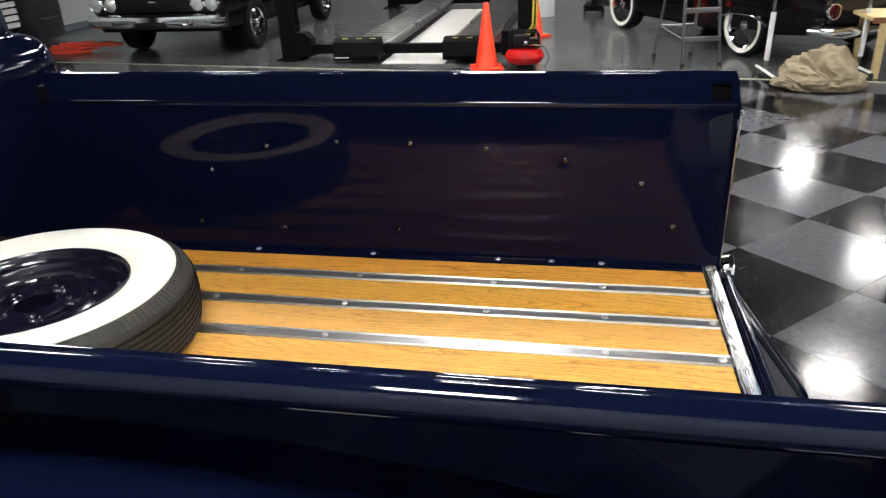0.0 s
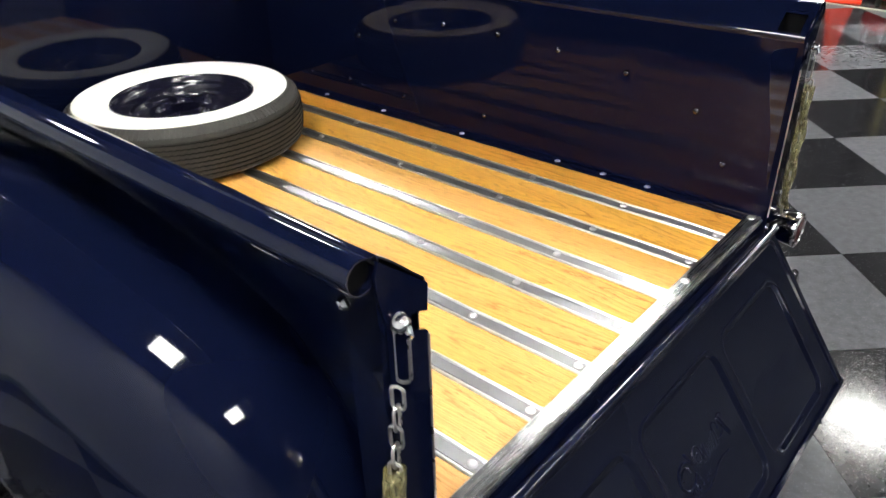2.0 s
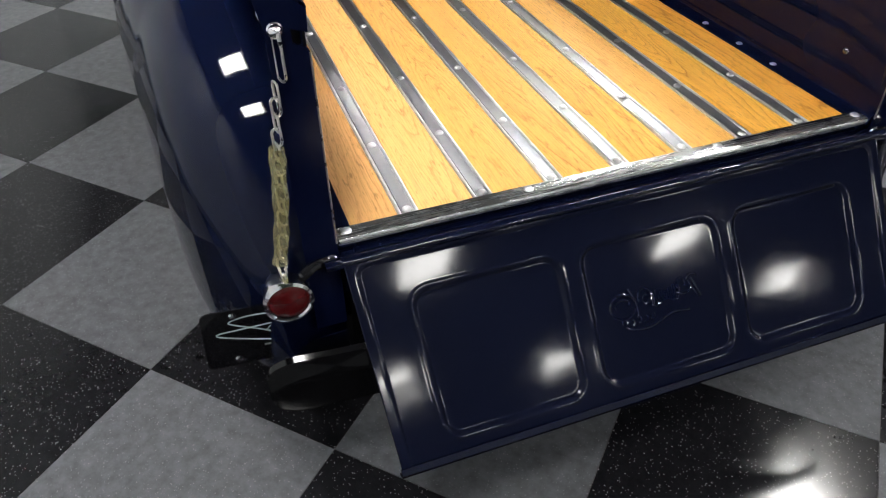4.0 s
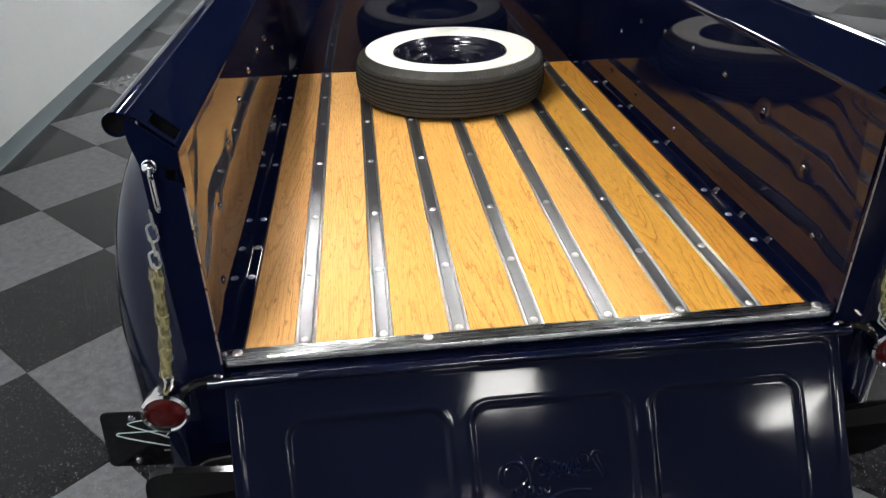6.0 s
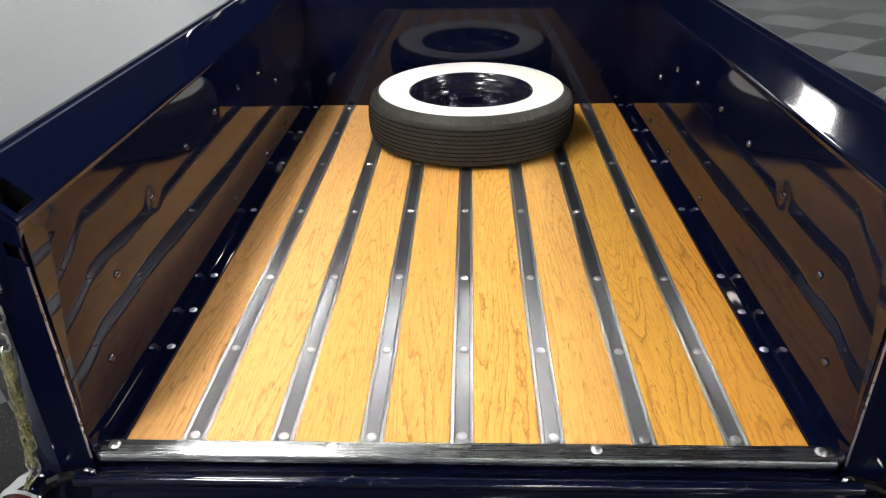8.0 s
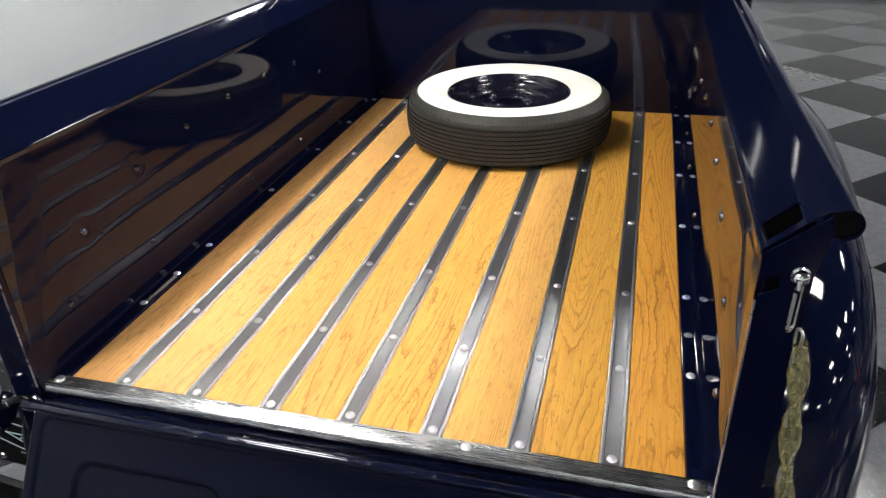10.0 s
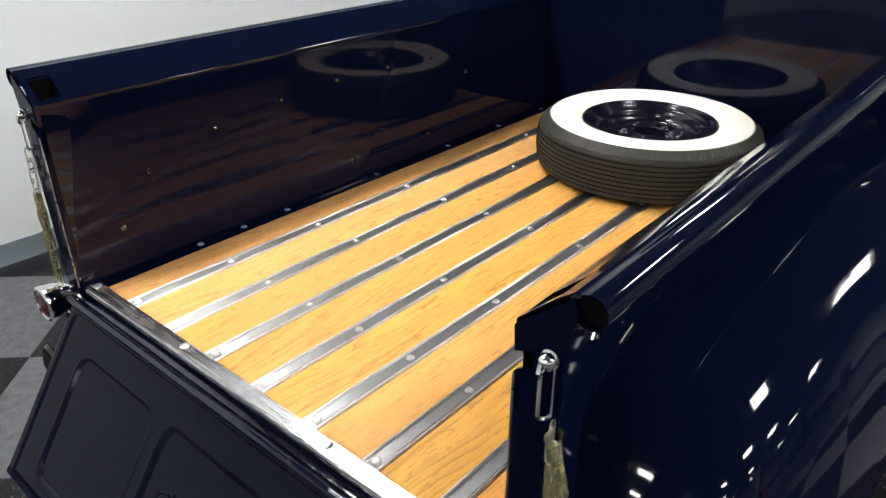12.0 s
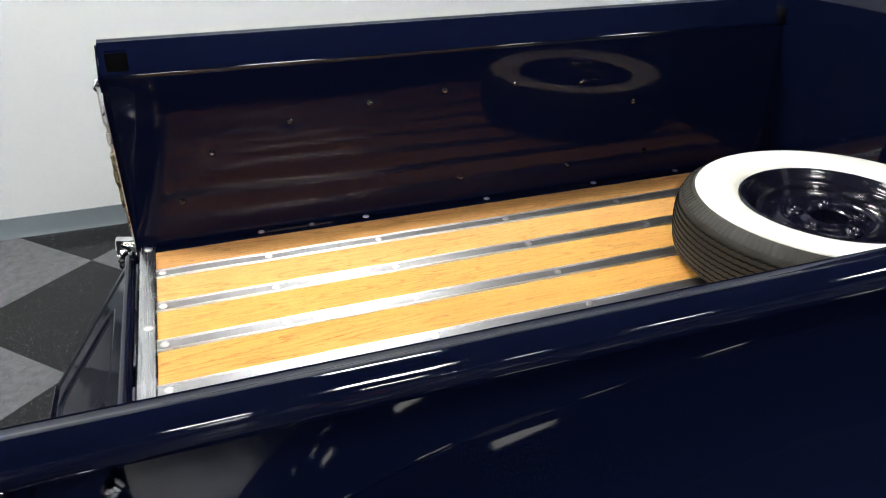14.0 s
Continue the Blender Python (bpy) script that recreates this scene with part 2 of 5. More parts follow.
def thing(name, label, category, group="", at=None):
    e = new(name)
    if at is not None:
        e.matrix_basis = at
    return tagged(e, label, category, group)


def share(name, data, parent, m, label=""):
    ob = new(name, data)
    ob.parent = parent
    ob.matrix_basis = m
    return tagged(ob, label)


def add_box(bm, lo, hi, bevel=0.0, m=None):
    c = [(a + b) / 2 for a, b in zip(lo, hi)]
    s = [abs(b - a) for a, b in zip(lo, hi)]
    r = bmesh.ops.create_cube(bm, size=1.0, matrix=Matrix.Translation(c) @ Matrix.Diagonal((*s, 1)))
    vs = r["verts"]
    if bevel:
        es = list({e for v in vs for e in v.link_edges})
        out = bmesh.ops.bevel(bm, geom=es, offset=bevel, segments=2, affect="EDGES", profile=0.6)
        vs = list({v for f in out["faces"] for v in f.verts} | {v for v in vs if v.is_valid})
    if m is not None:
        bmesh.ops.transform(bm, matrix=m, verts=vs)
    return bm


def box(lo, hi, bevel=0.0, m=None):
    return add_box(bmesh.new(), lo, hi, bevel, m)


def rings(bm, loops, closed=True, cap=True):
    """Faces between successive loops of points."""
    rows = [[bm.verts.new(p) for p in loop] for loop in loops]
    n = len(rows[0])
    for a, b in zip(rows, rows[1:]):
        for i in range(n if closed else n - 1):
            j = (i + 1) % n
            bm.faces.new((a[i], a[j], b[j], b[i]))
    if cap and closed:
        bm.faces.new(rows[0][::-1])
        bm.faces.new(rows[-1])
    return rows


def lathe(profile, n=48, m=None, bm=None, cap=False):
    """A body of revolution round z from (radius, height) points."""
    bm = bm or bmesh.new()
    loops = [[(r * math.cos(2 * math.pi * k / n), r * math.sin(2 * math.pi * k / n), z) for k in range(n)] for r, z in profile]
    if m is not None:
        loops = [[m @ Vector(p) for p in loop] for loop in loops]
    rings(bm, loops, True, cap)
    return bm


def tube(path, radius, n=10, bm=None, closed=False):
    """A round bar along a path of points."""
    bm = bm or bmesh.new()
    pts = [Vector(p) for p in path]
    loops = []
    up = Vector((0.02, 0.03, 1)).normalized()
    for i, p in enumerate(pts):
        if closed:
            d = pts[(i + 1) % len(pts)] - pts[i - 1]
        else:
            d = pts[min(i + 1, len(pts) - 1)] - pts[max(i - 1, 0)]
        d.normalize()
        ref = up if abs(d.dot(up)) < 0.95 else Vector((1, 0.05, 0)).normalized()
        if loops:
            ref = last
        s = d.cross(ref).normalized()
        u = s.cross(d).normalized()
        last = u
        r = radius[i] if isinstance(radius, (list, tuple)) else radius
        loops.append([p + r * (math.cos(2 * math.pi * k / n) * s + math.sin(2 * math.pi * k / n) * u) for k in range(n)])
    if closed:
        rings(bm, loops + [loops[0]], True, False)
        bmesh.ops.remove_doubles(bm, verts=bm.verts, dist=1e-6)
    else:
        rings(bm, loops, True, True)
    return bm


def sheet_profile(points, thick):
    """A closed loop round an open 2D polyline, thickened to one side."""
    pts = [Vector(p) for p in points]
    back = []
    for i, p in enumerate(pts):
        d = (pts[min(i + 1, len(pts) - 1)] - pts[max(i - 1, 0)]).normalized()
        back.append(p + thick * Vector((-d.y, d.x)))
    return [tuple(p) for p in pts] + [tuple(p) for p in reversed(back)]


def interp(x, table):
    """Smooth interpolation through (x, value) pairs."""
    xs = [a for a, _ in table]
    ys = [b for _, b in table]
    if x <= xs[0]:
        return ys[0]
    if x >= xs[-1]:
        return ys[-1]
    i = max(k for k in range(len(xs)) if xs[k] <= x)
    i = min(i, len(xs) - 2)

    def slope(k):
        if k == 0:
            return (ys[1] - ys[0]) / (xs[1] - xs[0])
        if k == len(xs) - 1:
            return (ys[-1] - ys[-2]) / (xs[-1] - xs[-2])
        return (ys[k + 1] - ys[k - 1]) / (xs[k + 1] - xs[k - 1])

    w = xs[i + 1] - xs[i]
    t = (x - xs[i]) / w
    a, b = slope(i) * w, slope(i + 1) * w
    return (2 * t**3 - 3 * t**2 + 1) * ys[i] + (t**3 - 2 * t**2 + t) * a + (3 * t**2 - 2 * t**3) * ys[i + 1] + (t**3 - t**2) * b


# ---- the room ----
WALL_Y, FRONT_X, BACK_X, FAR_Y = -2.385, -8.8, 12.0, 19.0


def edge_y(x):
    """The line where the tiles meet the concrete."""
    return 6.62 - 0.125 * x


def slab(name, outline, z0, z1, material, label, kind="structure"):
    bm = bmesh.new()
    rings(bm, [[(x, y, z0) for x, y in outline], [(x, y, z1) for x, y in outline]])
    ob = part(name, bm, material, None, label, smooth=False)
    return tagged(ob, label, kind=kind)


floor_base = slab("floor", [(FRONT_X - 0.2, WALL_Y - 0.75), (BACK_X + 0.2, WALL_Y - 0.75), (BACK_X + 0.2, edge_y(BACK_X)), (FRONT_X - 0.2, edge_y(FRONT_X))], -0.12, -0.003, Mat("tile_adhesive", (0.03, 0.03, 0.03), 0.8).m, "checkered grey and black vinyl tile floor with a waxed shine")
slab("floor_concrete", [(FRONT_X - 0.2, edge_y(FRONT_X)), (BACK_X + 0.2, edge_y(BACK_X)), (BACK_X + 0.2, FAR_Y + 0.2), (FRONT_X - 0.2, FAR_Y + 0.2)], -0.12, -0.001, CONCRETE, "polished grey concrete workshop floor with mottled stains")
bm = bmesh.new()
rings(bm, [[(x, edge_y(x) + dy, z) for dy, z in ((-0.02, -0.002), (-0.012, 0.005), (0.02, 0.005), (0.03, -0.002))] for x in (FRONT_X, BACK_X)])
tagged(part("trim", bm, Mat("edge_strip", (0.22, 0.22, 0.16), 0.5).m), "thin worn edge strip between tiles and concrete", kind="structure")


def wall(name, lo, hi, label):
    return tagged(part(name, box(lo, hi), WALL, smooth=False), label, kind="structure")


wall("wall_south", (FRONT_X - 0.2, WALL_Y - 0.75, -0.1), (BACK_X + 0.2, WALL_Y, CEIL), "smooth white painted wall behind the truck")
wall("wall_west", (FRONT_X - 0.2, WALL_Y, -0.1), (FRONT_X, FAR_Y, CEIL), "white painted end wall in front of the truck")
wall("wall_east", (BACK_X, WALL_Y, -0.1), (BACK_X + 0.2, FAR_Y, CEIL), "plain white wall behind the camera")
wall("wall_north", (FRONT_X - 0.2, FAR_Y, -0.1), (BACK_X + 0.2, FAR_Y + 0.2, CEIL), "plain white far workshop wall")
tagged(part("ceiling", box((FRONT_X - 0.2, WALL_Y - 0.75, CEIL), (BACK_X + 0.2, FAR_Y + 0.2, CEIL + 0.1)), CEILING, smooth=False), "flat dark painted ceiling with lit panels", kind="structure")


def baseboard(name, a, b, n):
    """A vinyl cove base along a wall from a to b; n points into the room."""
    prof = [(0.0, 0.0), (0.012, 0.0), (0.010, 0.006), (0.004, 0.02), (0.003, 0.098), (0.0, 0.101)]
    loops = [[(p[0] + d * n[0], p[1] + d * n[1], z) for d, z in prof] for p in (a, b)]
    bm = bmesh.new()
    rings(bm, loops)
    return tagged(part(name, bm, BASE_GREY), "dark grey vinyl cove baseboard", kind="structure")


baseboard("baseboard", (FRONT_X, WALL_Y), (BACK_X, WALL_Y), (0, 1))
baseboard("baseboard", (FRONT_X, WALL_Y), (FRONT_X, FAR_Y), (1, 0))


# ---- ceiling lights ----
def ceiling_light():
    e = thing("ceiling_light", "white square ceiling light with a lit diffuser", "ceiling light", "ceiling lights")
    bm = bmesh.new()
    for lo, hi in (((-0.30, -0.30, -0.03), (0.30, -0.27, 0)), ((-0.30, 0.27, -0.03), (0.30, 0.30, 0)), ((-0.30, -0.27, -0.03), (-0.27, 0.27, 0)), ((0.27, -0.27, -0.03), (0.30, 0.27, 0))):
        add_box(bm, lo, hi)
    part("frame", bm, WHITE_MATTE, e, smooth=False)
    part("diffuser", box((-0.27, -0.27, -0.02), (0.27, 0.27, -0.008)), LAMP, e, smooth=False)
    return e


first = None
NEAR_ROW = [(-7.9, -0.5), (-4.45, -0.74), (-0.55, -1.30), (1.6, -1.30), (4.9, 0.75), (7.7, 0.55)]
MID_ROWS = [(-3.65, 2.45), (-0.58, 2.62), (5.8, 3.9), (8.6, 3.1), (-3.65, 5.4), (-1.2, 6.3), (0.35, 5.2), (2.9, 6.3), (7.9, 6.6)]
FAR_ROWS = [(x, y) for x in (-3.8, 0.32, 4.35, 8.3) for y in (9.6, 13.9)]
for lx, ly in NEAR_ROW + MID_ROWS + FAR_ROWS:
    m = Matrix.Translation((lx, ly, CEIL))
    if first is None:
        first = ceiling_light()
        first.matrix_basis = m
    else:
        copy_thing(first, m)


# ---- the truck ----
BED_Z, BED_F, BED_R = 0.70, -1.684, 0.275
truck = thing("pickup_truck", "vintage navy blue stepside pickup with an oak plank bed", "truck")

# bed substructure
part("bed_frame", box((BED_F, -0.63, BED_Z - 0.07), (BED_R + 0.03, 0.63, BED_Z - 0.03)), STEEL_BLACK, truck, "dark steel frame under the planks")

# planks
STRIP_Y = [(j - 4) * 0.16 for j in range(1, 8)]
edges = [-0.603] + STRIP_Y + [0.603]
PLANK_TONE = [(0.680, 0.365, 0.132, 0.72), (0.705, 0.393, 0.132, 0.66), (0.695, 0.375, 0.102, 0.66), (0.675, 0.355, 0.089, 0.78), (0.692, 0.367, 0.083, 0.82), (0.680, 0.373, 0.099, 0.70), (0.652, 0.338, 0.058, 0.90), (0.632, 0.297, 0.047, 1.00)]
for (a, b), tone in zip(zip(edges, edges[1:]), PLANK_TONE):
    lo, hi = (a + 0.002 if a < -0.6 else a + 0.0221), (b - 0.002 if b > 0.6 else b - 0.0221)
    part("plank", box((BED_F + 0.003, lo, BED_Z - 0.03), (BED_R - 0.001, hi, BED_Z - 0.0025), 0.0022), WOOD, truck, "varnished honey oak bed plank").color = tone


def bolt_head(r=0.0098, h=0.0046):
    bm = lathe([(0.0005, h), (r * 0.35, h * 0.96), (r * 0.62, h * 0.80), (r * 0.82, h * 0.52), (r * 0.95, h * 0.2), (r, -0.001)], 16)
    return bm


bolt_data = finish(bpy.data.objects.new("bolt", bpy.data.meshes.new("bolt")), bolt_head(), BOLT_STEEL).data
bolt_navy = finish(bpy.data.objects.new("bolt", bpy.data.meshes.new("bolt")), bolt_head(0.009, 0.0056), GUNMETAL).data
ROWS_X = (0.256, 0.0, -0.294, -0.667, -1.031, -1.335, -1.635)

# steel strips between the planks
def sag(x, ph):
    """Thin strips dip at their bolts and bow a little between them."""
    dip = sum(math.exp(-(((x - r) / 0.045) ** 2)) for r in ROWS_X)
    return -0.0014 * dip + 0.0005 * math.sin(13 * x + ph) + 0.00005 * math.sin(61 * x + 2 * ph)


for y in STRIP_Y:
    ph = random.uniform(0, 6)
    xs = np.linspace(BED_F + 0.004, BED_R + 0.002, 120)
    web = [(-0.0130, -0.0120), (-0.0130, -0.0012), (-0.0125, -0.0004), (-0.0085, -0.0008), (-0.0045, -0.00105), (0.0, -0.0011), (0.0045, -0.00105), (0.0085, -0.0008), (0.0125, -0.0004), (0.0130, -0.0012), (0.0130, -0.0120)]
    bm = bmesh.new()
    rings(bm, [[(x, y + u, BED_Z + w + sag(x, ph)) for u, w in web] for x in xs])
    strip = part("strip", bm, STAINLESS, truck, "polished stainless bed strip", 14)
    bead = [(0.0214, -0.012), (0.0212, -0.0010), (0.0206, 0.0006), (0.0195, 0.0016), (0.0181, 0.0019), (0.0166, 0.0015), (0.0152, 0.0004), (0.0140, -0.0008), (0.0138, -0.012)]
    for k in (-1, 1):
        bm = bmesh.new()
        rings(bm, [[(x, y + k * u, BED_Z + w + 0.6 * sag(x, ph + 1)) for u, w in bead[::k]] for x in xs])
        part("rolled_edge", bm, STAINLESS_EDGE, strip, "bright rolled edge of the strip", 50)
    for x in ROWS_X:
        share("bolt", bolt_data, strip, Matrix.Translation((x + random.uniform(-0.004, 0.004), y + random.uniform(-0.0015, 0.0015), BED_Z - 0.0005)))

# rear sill
prof = [(0.275, -0.02), (0.275, 0.0025), (0.277, 0.004), (0.306, 0.004), (0.311, 0.002), (0.3135, -0.003), (0.3135, -0.011), (0.309, -0.011)]
bm = bmesh.new()
rings(bm, [[(x, y, BED_Z + z) for x, z in prof] for y in np.linspace(-0.632, 0.632, 9)])
sill = part("sill", bm, STAINLESS_SILL, truck, "polished stainless sill across the bed end")
for y in (-0.612, -0.228, 0.232, 0.612):
    share("bolt", bolt_data, sill, Matrix.Translation((0.290, y, BED_Z + 0.004)) @ Matrix.Diagonal((1.15, 1.15, 1, 1)))

# cross member and hinge roll below the sill
prof = [(0.28, -0.028), (0.312, -0.028), (0.322, -0.034), (0.325, -0.046), (0.320, -0.056), (0.312, -0.06), (0.312, -0.13), (0.28, -0.13)]
bm = bmesh.new()
rings(bm, [[(x, y, BED_Z + z) for x, z in prof] for y in (-0.65, 0.65)])
part("rear_crossmember", bm, NAVY_CHIPPED, truck)
part("hinge_rod", tube([(0.338, -0.668, BED_Z - 0.032), (0.338, 0.668, BED_Z - 0.032)], 0.011, 12), NAVY, truck)


FENDER_BOLTS = ((0.186, 0.815), (0.095, 0.938), (-0.11, 1.0), (-0.326, 1.028), (-0.54, 1.041), (-0.755, 1.042), (-0.967, 1.026), (-1.153, 0.95), (-1.217, 0.782), (-0.945, 0.77), (-0.59, 0.776))


def bed_side(s):
    """One side of the bed: flange, wall, flare and rolled top; s is +1 or -1."""
    low = [(0.600, 0.698), (0.602, 0.7035), (0.604, 0.7042), (0.606, 0.7043), (0.6265, 0.7043), (0.6285, 0.7045), (0.634, 0.7075), (0.636, 0.713), (0.636, 0.722)]
    wall_z = list(np.linspace(0.727, 1.137, 42)) + [1.141, 1.144]
    low += [(0.636 + 0.0012 * (z - 0.722), z) for z in wall_z]
    low += [(0.6365, 1.148), (0.6345, 1.153), (0.636, 1.158), (0.641, 1.162), (0.645, 1.1657)]
    low += [(0.660, 1.1795), (0.680, 1.198), (0.685, 1.2025), (0.706, 1.2185)]
    cy, cz, r = 0.7265, 1.2005, 0.0215
    low += [(cy + r * math.cos(a), cz + r * math.sin(a)) for a in np.radians(np.arange(125, -200, -15))]
    loop = sheet_profile(low, -0.0022)

    def dent(x, z):
        """The sheet pulled in round its bolts, most at the two hindmost."""
        if not 0.724 < z < 1.143:
            return 0.0
        # the last hand's width turns outward to the post
        turn = max(0.0, x - (0.22 - 0.16 * (z - 0.72))) ** 2 * 0.42
        d = turn * min(1.0, (1.143 - z) / 0.03)
        if z > 1.13:
            return d
        for k, (bx, bz) in enumerate(FENDER_BOLTS):
            deep, wide = (0.0019, 0.019) if k in (1, 2) else (0.0002, 0.016)
            q = ((x - bx) ** 2 + (z - bz) ** 2) / wide**2
            if q < 9:
                d += deep * math.exp(-q)
        d += 0.0010 * math.sin((z - 0.75) * 24 + 2.0 * x) * math.exp(-(((x + 0.05) / 0.32) ** 2) - ((z - 0.88) / 0.14) ** 2)
        return d

    xs = list(np.linspace(BED_F - 0.01, 0.19, 168)) + [0.197, 0.204, 0.211, 0.218, 0.225, 0.231, 0.238, 0.245, 0.252, 0.26, 0.267, 0.2735, 0.2745, 0.282, 0.289, 0.296, 0.302, 0.309, 0.3165]
    bm = bmesh.new()
    # the flange drops under the sill at the bed's end
    rings(bm, [[(x, s * (y + (dent(x, z) if y < 0.645 else 0.0)), z - (0.014 if x > 0.274 and y < 0.6338 and z < 0.709 else 0.0)) for y, z in loop] for x in xs])
    # the stake pocket opens through the flare
    mouth = [f for f in bm.faces if 0.250 < f.calc_center_median().x < 0.302 and 0.643 < abs(f.calc_center_median().y) < 0.683 and f.calc_center_median().z > 1.16]
    bmesh.ops.delete(bm, geom=mouth, context="FACES")
    ob = part("bed_side", bm, NAVY_WAVY, truck, "glossy navy bed side with rolled top rail")
    ob.data.materials.append(NAVY)
    for f in ob.data.polygons:
        f.material_index = 1 if f.center.z > 1.146 or f.normal.y * s > 0.5 else 0
    for x in (0.0, -0.14, -0.294, -0.667, -1.031, -1.335, -1.635):
        share("bolt", bolt_data, ob, Matrix.Translation((x, s * 0.6165, BED_Z + 0.0035)))
    # fender bolts through the wall, following the arch
    for x, z in FENDER_BOLTS:
        share("bolt", bolt_navy, ob, Matrix.Translation((x, s * (0.636 + dent(x, z)), z)) @ pose(0, 0, 0, 90 * s, 0, 0))
    return ob


bed_side(-1)
bed_side(1)


def rear_post(s):
    """The stake post at the rear end of a bed side, with its pocket in the flare."""
    bm = bmesh.new()
    out = [(0.638, 0.50), (0.638, 1.086), (0.642, 1.092), (0.664, 1.102), (0.664, 1.126), (0.638, 1.116), (0.636, 1.151), (0.639, 1.155), (0.654, 1.1675), (0.697, 1.2035), (0.708, 1.213), (0.714, 1.196), (0.712, 1.17), (0.703, 1.13), (0.700, 0.50)]
    rings(bm, [[(x, s * y, z) for y, z in out] for x in (0.318, 0.322)])
    add_box(bm, (0.306, min(s * 0.652, s * 0.70), 0.50), (0.3179, max(s * 0.652, s * 0.70), 1.082))
    add_box(bm, (0.306, min(s * 0.674, s * 0.70), 1.082), (0.3179, max(s * 0.674, s * 0.70), 1.165))
    part("post", bm, NAVY_PANEL, truck, "dark navy rear stake post")
    add = bmesh.new()
    out2 = [(0.640, 0.50), (0.640, 1.16), (0.643, 1.16), (0.643, 0.53), (0.692, 0.53), (0.692, 1.2055), (0.695, 1.2075), (0.695, 0.50)]
    rings(add, [[(x, s * y, z) for y, z in out2] for x in (0.246, 0.3058)])
    add_box(add, (0.246, min(s * 0.643, s * 0.692), 0.50), (0.2485, max(s * 0.643, s * 0.692), 1.158))
    part("stake_pocket", add, NAVY, truck)
    lin = bmesh.new()
    for lo, hi in (((0.250, 0.6435, 0.55), (0.305, 0.6445, 1.162)), ((0.250, 0.6905, 0.55), (0.305, 0.6915, 1.205)), ((0.250, 0.6445, 0.549), (0.305, 0.6905, 0.55))):
        add_box(lin, (lo[0], min(s * lo[1], s * hi[1]), lo[2]), (hi[0], max(s * lo[1], s * hi[1]), hi[2]))
    for x in (0.2495, 0.3045):
        rings(lin, [[(xx, s * y, z) for y, z in ((0.6445, 0.55), (0.6445, 1.162), (0.6905, 1.2045), (0.6905, 0.55))] for xx in (x, x + 0.001)])
    part("pocket_liner", lin, STEEL_BLACK, truck, "dark inside of the stake pocket", smooth=False)
    part("roll_plug", lathe([(0.0005, 0.0), (0.0195, 0.0), (0.0195, -0.01)], 20, pose(0.307, s * 0.7265, 1.2005, 0, 90, 0)), STEEL_BLACK, truck)
    # the sheet's end shows as a worn pale line down the inner edge
    part("worn_edge", tube([(0.3225, s * 0.6383, z) for z in np.linspace(0.705, 1.084, 14)], 0.0018, 8), EDGE_WORN, truck, "pale worn edge of the post")
    # eye bolt that holds the chain
    bm = lathe([(0.0005, 0.016), (0.005, 0.0152), (0.009, 0.012), (0.0108, 0.007), (0.0100, 0.003), (0.0125, 0.002), (0.0125, 0.0)], 20, pose(0.3225, s * 0.687, 1.128, 0, 90, 0))
    tube([(0.330, s * 0.685, 1.128), (0.337, s * 0.684, 1.126), (0.340, s * 0.684, 1.117), (0.335, s * 0.684, 1.110)], 0.0036, 8, bm)
    part("eye_bolt", bm, CHROME, truck)
    bm = lathe([(0.0005, 0.009), (0.006, 0.008), (0.009, 0.004), (0.0105, 0.0)], 6, pose(0.246, s * 0.695, 1.124, -90 * s, 0, 0))
    part("side_bolt", bm, CHROME, truck)


rear_post(-1)
rear_post(1)

# front stake pockets at the cab end
for s in (-1, 1):
    part("front_pocket", box((BED_F - 0.005, min(s * 0.628, s * 0.655), 1.148), (BED_F + 0.035, max(s * 0.628, s * 0.655), 1.20), 0.004), BLACK_PAINT, truck)

# front panel of the bed
bm = bmesh.new()
loop = [(-0.003, 0.66), (-0.003, 0.69), (-0.003, 1.176), (-0.003, 1.192), (-0.006, 1.192), (-0.006, 1.176), (-0.006, 0.69), (-0.006, 0.66)]
rings(bm, [[(BED_F + u, y, z) for u, z in loop] for y in np.linspace(-0.70, 0.70, 15)])
part("panel_roll", tube([(BED_F - 0.014, y, 1.198) for y in np.linspace(-0.69, 0.69, 9)], 0.0135, 16), NAVY, truck)
part("front_panel", bm, NAVY_PANEL, truck, "glossy navy front panel of the bed")


